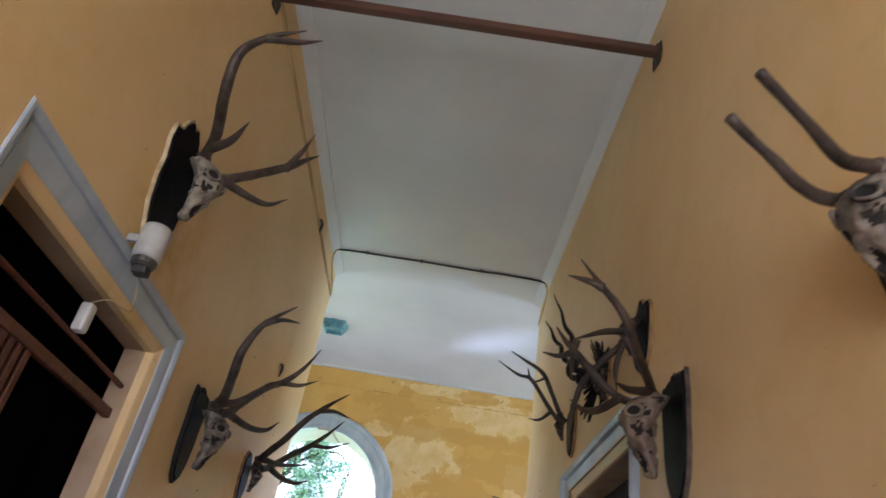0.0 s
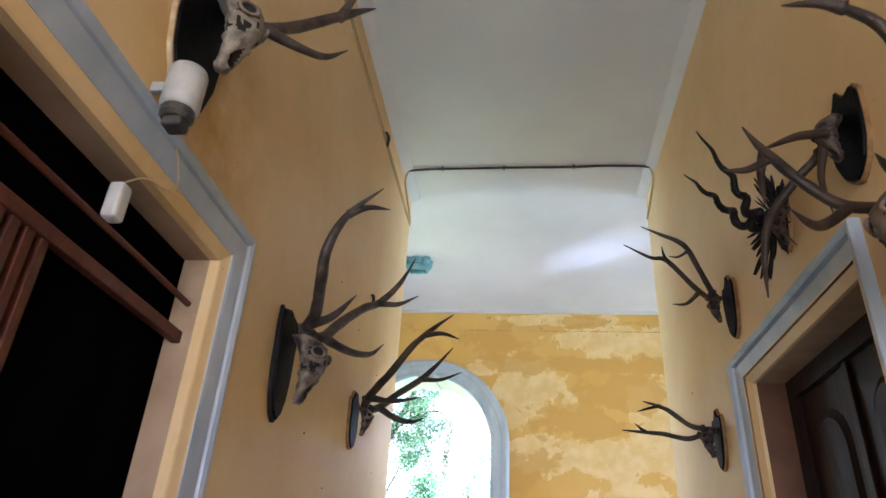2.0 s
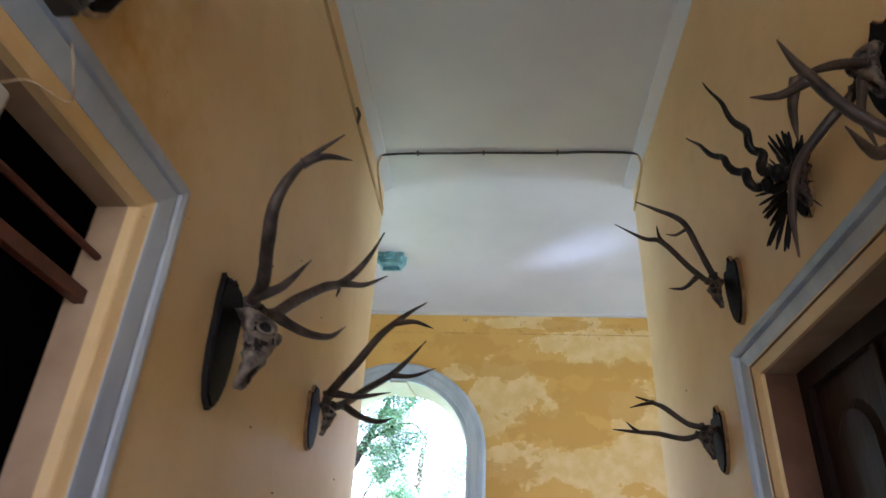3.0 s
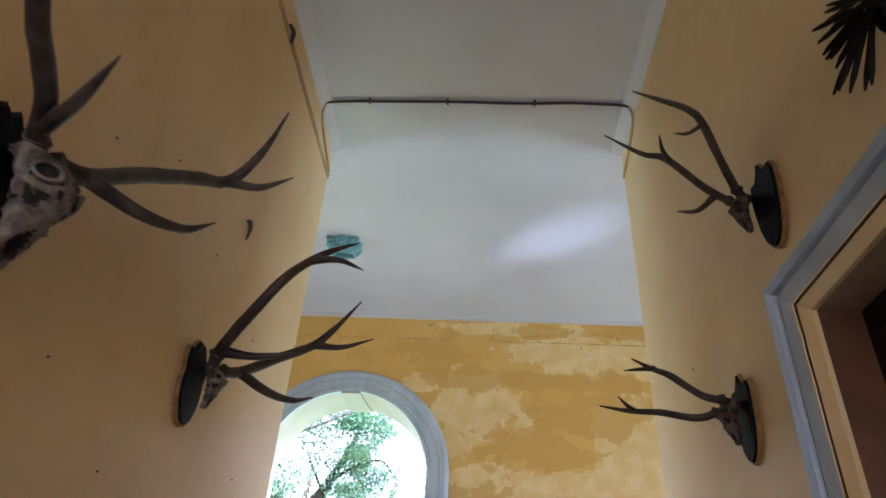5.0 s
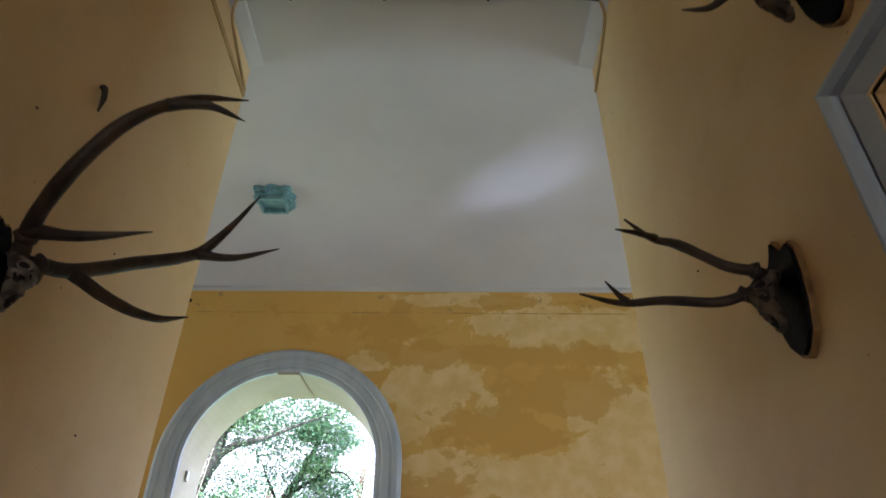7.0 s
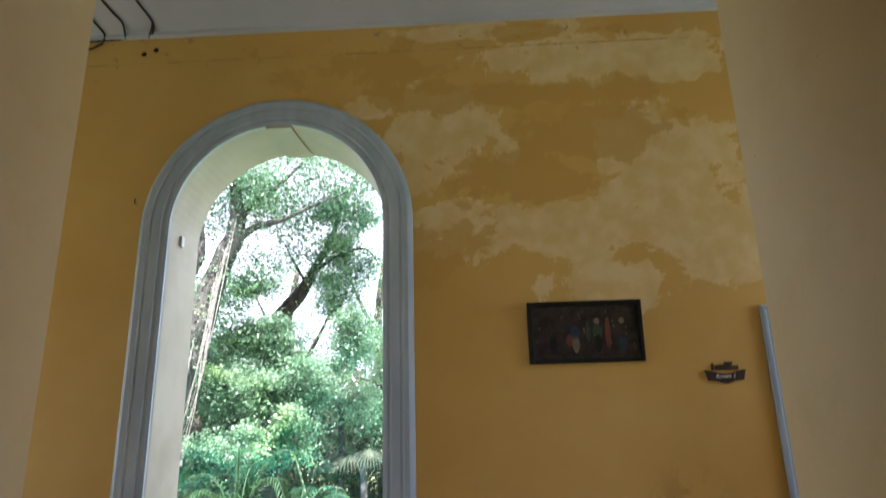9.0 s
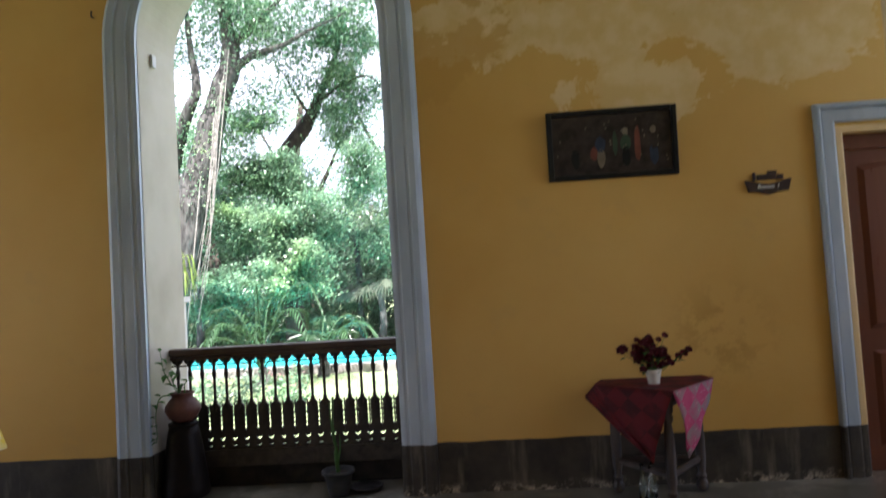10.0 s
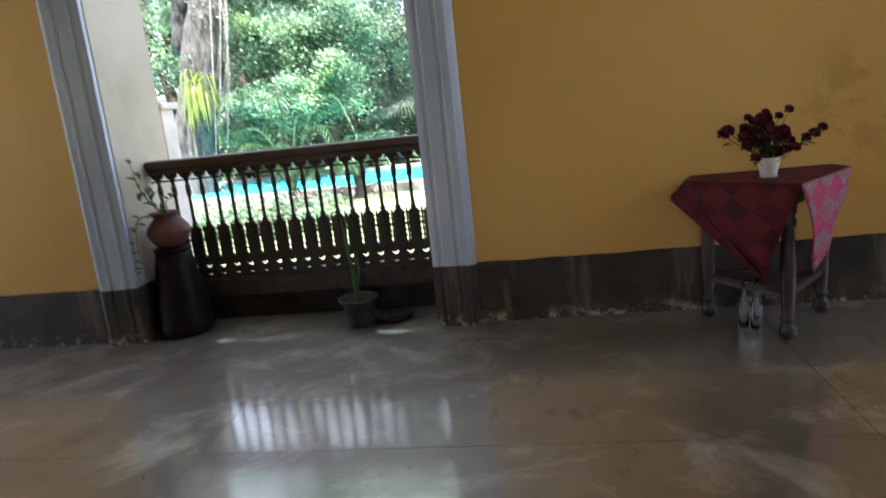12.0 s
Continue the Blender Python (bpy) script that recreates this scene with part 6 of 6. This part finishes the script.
for k in range(80):
    bm = bmesh.new()
    a, u = rng.uniform(0, 6.283), rng.uniform(-0.25, 0.25)
    p = Vector((u, 0, rng.uniform(-0.1, 0.35)))
    d = Vector((math.cos(a) * 0.7, -abs(math.sin(a)) * 0.6 - 0.1, rng.uniform(-0.9, 0.5)))
    path = smooth_path([p, p + d * 0.28, p + d * 0.42 + Vector((0, 0, -0.22)), p + d * 0.48 + Vector((0, 0, -0.62))], 4)
    tube(bm, path, [0.012, 0.020, 0.017, 0.003], 4, flat=0.15)
    part("frond", bm, FERN, fern)

# broken-limbed tree behind it
broken = tree((-4.9, 24.6), [(-4.9, 24.6, GROUND - 0.1), (-4.95, 24.5, 1.6), (-5.0, 24.3, 3.4), (-4.98, 24.1, 4.9)],
     [([(-5.0, 23.95, 4.92), (-4.55, 23.9, 5.45), (-4.1, 23.9, 6.0), (-3.7, 23.8, 6.7), (-3.25, 23.8, 7.6), (-2.9, 23.7, 8.8)], 0.26), ([(-4.95, 24.0, 4.9), (-5.4, 23.8, 5.0), (-5.75, 23.7, 4.95)], 0.09), ([(-3.8, 23.8, 6.5), (-3.0, 23.6, 6.9), (-2.2, 23.4, 7.0), (-1.6, 23.3, 6.2)], 0.06),
      ([(-4.0, 23.8, 6.2), (-4.4, 23.7, 6.9), (-4.75, 23.6, 7.6)], 0.05)],
     [((-3.05, 23.7, 6.5), (0.75, 0.6, 1.2), 34), ((-2.7, 23.4, 8.1), (1.0, 0.7, 0.6), 20), ((-5.55, 23.3, 4.35), (0.85, 0.5, 0.42), 17), ((-4.45, 23.1, 4.30), (0.75, 0.5, 0.5), 17), ((-2.75, 23.3, 4.5), (0.75, 0.6, 0.75), 20),
      ((-5.9, 22.9, 3.0), (0.75, 0.5, 0.55), 16), ((-4.75, 22.8, 3.0), (0.7, 0.5, 0.6), 17), ((-3.6, 23.0, 3.2), (0.5, 0.4, 0.6), 11), ((-5.1, 22.6, 1.6), (0.9, 0.5, 0.55), 18), ((-3.9, 22.8, 1.9), (0.6, 0.4, 0.6), 12), ((-6.4, 23.0, 1.4), (0.7, 0.5, 0.6), 13), ((-5.3, 23.4, 6.0), (0.4, 0.35, 0.3), 6)],
     "thick tree with a broken dark limb wrapped in leaves", DARKBARK, LEAF, per=300, rt=(0.26, 0.22), size=0.092, spread=(0.27, 0.26, 0.17))
# paler clumps on the crown's upper front: sunlight put in by colour
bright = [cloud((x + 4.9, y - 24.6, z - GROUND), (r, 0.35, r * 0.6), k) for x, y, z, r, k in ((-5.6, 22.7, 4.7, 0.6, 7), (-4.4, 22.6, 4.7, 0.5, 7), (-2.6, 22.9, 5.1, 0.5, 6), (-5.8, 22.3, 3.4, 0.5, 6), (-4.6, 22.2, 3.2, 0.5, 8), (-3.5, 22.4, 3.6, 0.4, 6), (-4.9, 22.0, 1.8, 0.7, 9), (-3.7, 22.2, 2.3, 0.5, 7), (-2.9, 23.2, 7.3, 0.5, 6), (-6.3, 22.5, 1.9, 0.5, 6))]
leaves("pale_lit_leaves", np.concatenate(bright), 170, (0.20, 0.18, 0.12), 0.095, LEAFPALE, broken)
# leafy trees that close the view above the lawn
for x, y, h, w, leaf in ((-8.6, 27.5, 8.4, 2.2, LEAF), (-5.6, 28.5, 9.4, 2.4, LEAFPALE), (-2.3, 28.0, 10.0, 2.2, LEAFPALE), (0.4, 29.0, 9.2, 2.2, LEAF), (-11.6, 28.5, 8.6, 2.6, LEAF)):
    tree((x, y), [(x, y, GROUND - 0.1), (x + 0.2, y, h * 0.25), (x - 0.2, y, h * 0.55), (x + 0.1, y, h * 0.85)], [([(x, y, h * 0.4), (x + w * 0.4, y - 0.5, h * 0.55), (x + w * 0.7, y - 0.7, h * 0.7)], 0.12), ([(x, y, h * 0.5), (x - w * 0.3, y - 0.4, h * 0.62), (x - w * 0.6, y - 0.6, h * 0.78)], 0.11)],
         [((x, y, h * 0.72), (w, 1.6, h * 0.26), 40), ((x - w * 0.3, y - 0.8, h * 0.46), (w * 0.8, 1.0, h * 0.14), 26)], "tall garden tree with a loose leafy crown", DARKBARK, leaf, 0.12, 80, (0.46, 0.46, 0.28), rt=(0.20, 0.09))
# pale tree beside the lawn
tree((-1.2, 25.5), [(-1.2, 25.5, GROUND - 0.1), (-1.3, 25.5, 1.5), (-1.1, 25.4, 3.4), (-1.4, 25.4, 5.0)],
     [([(-1.15, 25.4, 3.2), (-0.4, 25.2, 4.3), (0.3, 25.0, 5.2)], 0.07), ([(-1.2, 25.4, 2.6), (-2.0, 25.1, 3.3), (-2.7, 25.0, 3.6)], 0.06)],
     [((-1.3, 25.2, 4.2), (0.9, 0.9, 1.2), 34), ((-2.1, 25.0, 2.7), (0.7, 0.6, 0.6), 16), ((-0.8, 25.0, 6.0), (0.8, 0.8, 0.8), 18)],
     "slender tree with feathery light green leaves", DARKBARK, LEAFPALE, 0.09, 260, rt=(0.14, 0.07))
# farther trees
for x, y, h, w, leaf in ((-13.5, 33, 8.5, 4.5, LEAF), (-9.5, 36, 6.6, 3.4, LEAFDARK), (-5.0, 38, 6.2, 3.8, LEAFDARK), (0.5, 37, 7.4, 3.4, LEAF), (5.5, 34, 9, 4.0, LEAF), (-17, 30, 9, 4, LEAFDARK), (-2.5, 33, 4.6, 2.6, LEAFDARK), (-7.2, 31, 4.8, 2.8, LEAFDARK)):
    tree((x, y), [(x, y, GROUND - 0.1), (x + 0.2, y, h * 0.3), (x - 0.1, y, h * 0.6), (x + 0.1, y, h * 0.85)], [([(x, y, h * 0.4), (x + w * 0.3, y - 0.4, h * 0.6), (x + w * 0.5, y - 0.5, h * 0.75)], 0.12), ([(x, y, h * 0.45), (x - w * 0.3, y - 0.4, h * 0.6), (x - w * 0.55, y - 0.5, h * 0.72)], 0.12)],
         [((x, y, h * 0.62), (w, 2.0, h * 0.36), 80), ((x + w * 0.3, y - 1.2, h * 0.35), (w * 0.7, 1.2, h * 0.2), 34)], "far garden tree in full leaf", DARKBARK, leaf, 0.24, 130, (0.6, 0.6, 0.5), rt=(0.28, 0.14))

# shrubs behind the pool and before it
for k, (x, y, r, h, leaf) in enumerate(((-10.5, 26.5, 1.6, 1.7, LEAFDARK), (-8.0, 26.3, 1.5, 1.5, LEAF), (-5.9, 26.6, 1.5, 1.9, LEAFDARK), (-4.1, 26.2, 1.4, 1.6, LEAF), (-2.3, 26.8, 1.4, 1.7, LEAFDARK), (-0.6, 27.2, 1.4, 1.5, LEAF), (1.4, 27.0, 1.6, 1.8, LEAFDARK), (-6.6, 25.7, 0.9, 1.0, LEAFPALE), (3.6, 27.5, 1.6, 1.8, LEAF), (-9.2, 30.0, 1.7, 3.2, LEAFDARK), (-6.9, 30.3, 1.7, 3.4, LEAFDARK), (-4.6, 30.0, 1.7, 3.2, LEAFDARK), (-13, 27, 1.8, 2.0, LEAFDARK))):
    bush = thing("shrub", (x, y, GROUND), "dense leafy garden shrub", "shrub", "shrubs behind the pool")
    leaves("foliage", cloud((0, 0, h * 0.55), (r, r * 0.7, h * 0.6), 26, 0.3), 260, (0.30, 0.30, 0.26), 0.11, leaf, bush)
    for j in range(4):
        bm = bmesh.new()
        a = j * 1.7
        tube(bm, smooth_path([(0.1 * math.cos(a), 0.1 * math.sin(a), 0), (0.3 * r * math.cos(a), 0.3 * r * math.sin(a), h * 0.5), (0.5 * r * math.cos(a), 0.5 * r * math.sin(a), h * 0.9)], 3), [0.03, 0.02, 0.008], 5)
        part("stem", bm, DARKBARK, bush)
for k, (x, y) in enumerate(((-4.3, 16.4), (-3.35, 16.1), (-2.75, 16.6), (-5.5, 16.8))):
    bed = thing("flower_bush", (x, y, GROUND), "low garden bush with small pink flowers", "shrub", "flower bushes below the arcade")
    leaves("foliage", cloud((0, 0, 0.26), (0.46, 0.36, 0.24), 14, 0.3), 60, (0.15, 0.15, 0.12), 0.085, (LEAF, LEAFDARK)[k % 2], bed)
    petals = leaves("flowers", cloud((0, 0, 0.34), (0.48, 0.4, 0.24), 6, 0.5), 10, (0.10, 0.10, 0.06), 0.045, PINKFLOWER, bed)
    tagged(petals, kind="stuff")


def palm(at, label, fronds, length, rise, leaf, trunk=0.0, fan=False, seed=1, leaflets=26, width=0.5):
    root = thing("palm", (*at, GROUND), label, "palm")
    r = random.Random(seed)
    bm = bmesh.new()
    tube(bm, smooth_path([(0, 0, 0), (0.05, 0, trunk * 0.5 + 0.1), (0.0, 0, trunk + 0.2)], 5), [0.13, 0.10, 0.09], 10, rough=0.2)
    part("trunk", bm, BARK, root)
    for k in range(fronds):
        a = 6.283 * k / fronds + r.uniform(-0.25, 0.25)
        up = r.uniform(0.3, 1.0) * rise
        d = Vector((math.cos(a), math.sin(a), 0))
        base = Vector((0, 0, trunk + 0.15))
        path = smooth_path([base, base + d * length * 0.3 + Vector((0, 0, up * 0.7)), base + d * length * 0.7 + Vector((0, 0, up * 0.85)), base + d * length + Vector((0, 0, up * (0.25 if not fan else 0.6)))], 8)
        bm = bmesh.new()
        tube(bm, path, [0.016, 0.012, 0.004], 5)
        for i in range(leaflets):
            f = 0.15 + 0.85 * i / leaflets if not fan else 1.0
            p = path[min(len(path) - 1, int(f * (len(path) - 1)))]
            t = (path[min(len(path) - 1, int(f * (len(path) - 1)) + 1)] - path[max(0, int(f * (len(path) - 1)) - 1)]).normalized()
            s = t.cross(Vector((0, 0, 1))).normalized()
            if fan:
                b = -1.5 + 3.0 * i / (leaflets - 1)
                leaf_blade(bm, p, t * math.cos(b) + s * math.sin(b) + Vector((0, 0, -0.35)), Vector((0, 0, 1)), width, 0.05, 0.1)
            else:
                for e in (-1, 1):
                    leaf_blade(bm, p, s * e + t * 0.9 + Vector((0, 0, -0.25)), Vector((0, 0, 1)), width * math.sin(math.pi * min(1, 0.2 + 0.75 * f)), 0.035, 0.1)
        part("frond", bm, leaf, root)
    return root


palm((-3.9, 18.8), "young feather palm with arching green fronds", 9, 1.4, 2.0, PALMLEAF, 0.15, seed=2, width=0.42, leaflets=34)
palm((-2.9, 19.6), "blue-green feather palm with drooping fronds", 8, 1.3, 1.0, PALMLEAF, 0.25, seed=5, width=0.45, leaflets=34)
palm((-3.3, 25.8), "thin fan palm on a slender trunk", 9, 0.7, 0.5, LEAFDARK, 3.2, True, 7, 15, 0.55)
palm((-2.5, 24.9), "grey drooping fan palm", 11, 0.8, 0.5, LEAFGREY, 1.6, True, 9, 17, 0.75)
palm((-7.9, 25.0), "dark fan palm behind the leaning tree", 10, 0.9, 0.6, LEAFDARK, 4.6, True, 11, 17, 0.8)

# grass blades on the near lawn
n = 9000
NR2 = np.random.default_rng(8)
bx, by = NR2.uniform(-9, 3, n), NR2.uniform(14.0, 19.9, n)
v, f = [], []
for i in range(n):
    a, hgt = NR2.uniform(0, 6.283), NR2.uniform(0.05, 0.12)
    x, y = bx[i], by[i]
    c, s = math.cos(a) * 0.012, math.sin(a) * 0.012
    v += [(x - c, y - s, GROUND - 0.12), (x + c, y + s, GROUND - 0.12), (x + s * 3, y - c * 3, GROUND + hgt)]
    f.append((3 * i, 3 * i + 1, 3 * i + 2))
me = bpy.data.meshes.new("grass")
me.from_pydata(v, [], f)
me.materials.append(LEAFPALE)
tagged(new("grass", me), "short sunlit grass on the lawn", "grass", kind="stuff")

# ---- floor slabs, last ----
xs = [-HX, -5.33, -3.0, -0.67, 1.66, 3.99, HX]
ys = [YB, -0.2, 2.1, 4.4, 6.7, 8.95, YO + 0.2]
floor = bpy.data.objects["floor"]
for x0, x1 in zip(xs, xs[1:]):
    for y0, y1 in zip(ys, ys[1:]):
        if y1 < 6.8 and (x1 < -0.7 or x0 > 1.7):
            continue
        bm = boxed(x0 + 0.0007, x1 - 0.0007, y0 + 0.0007, y1 - 0.0007, -0.0118, 0.0)
        bmesh.ops.bevel(bm, geom=[e for e in bm.edges if all(w.co.z > -0.001 for w in e.verts)], offset=0.0015, segments=1, affect="EDGES")
        part("slab", bm, FLOOR, floor)
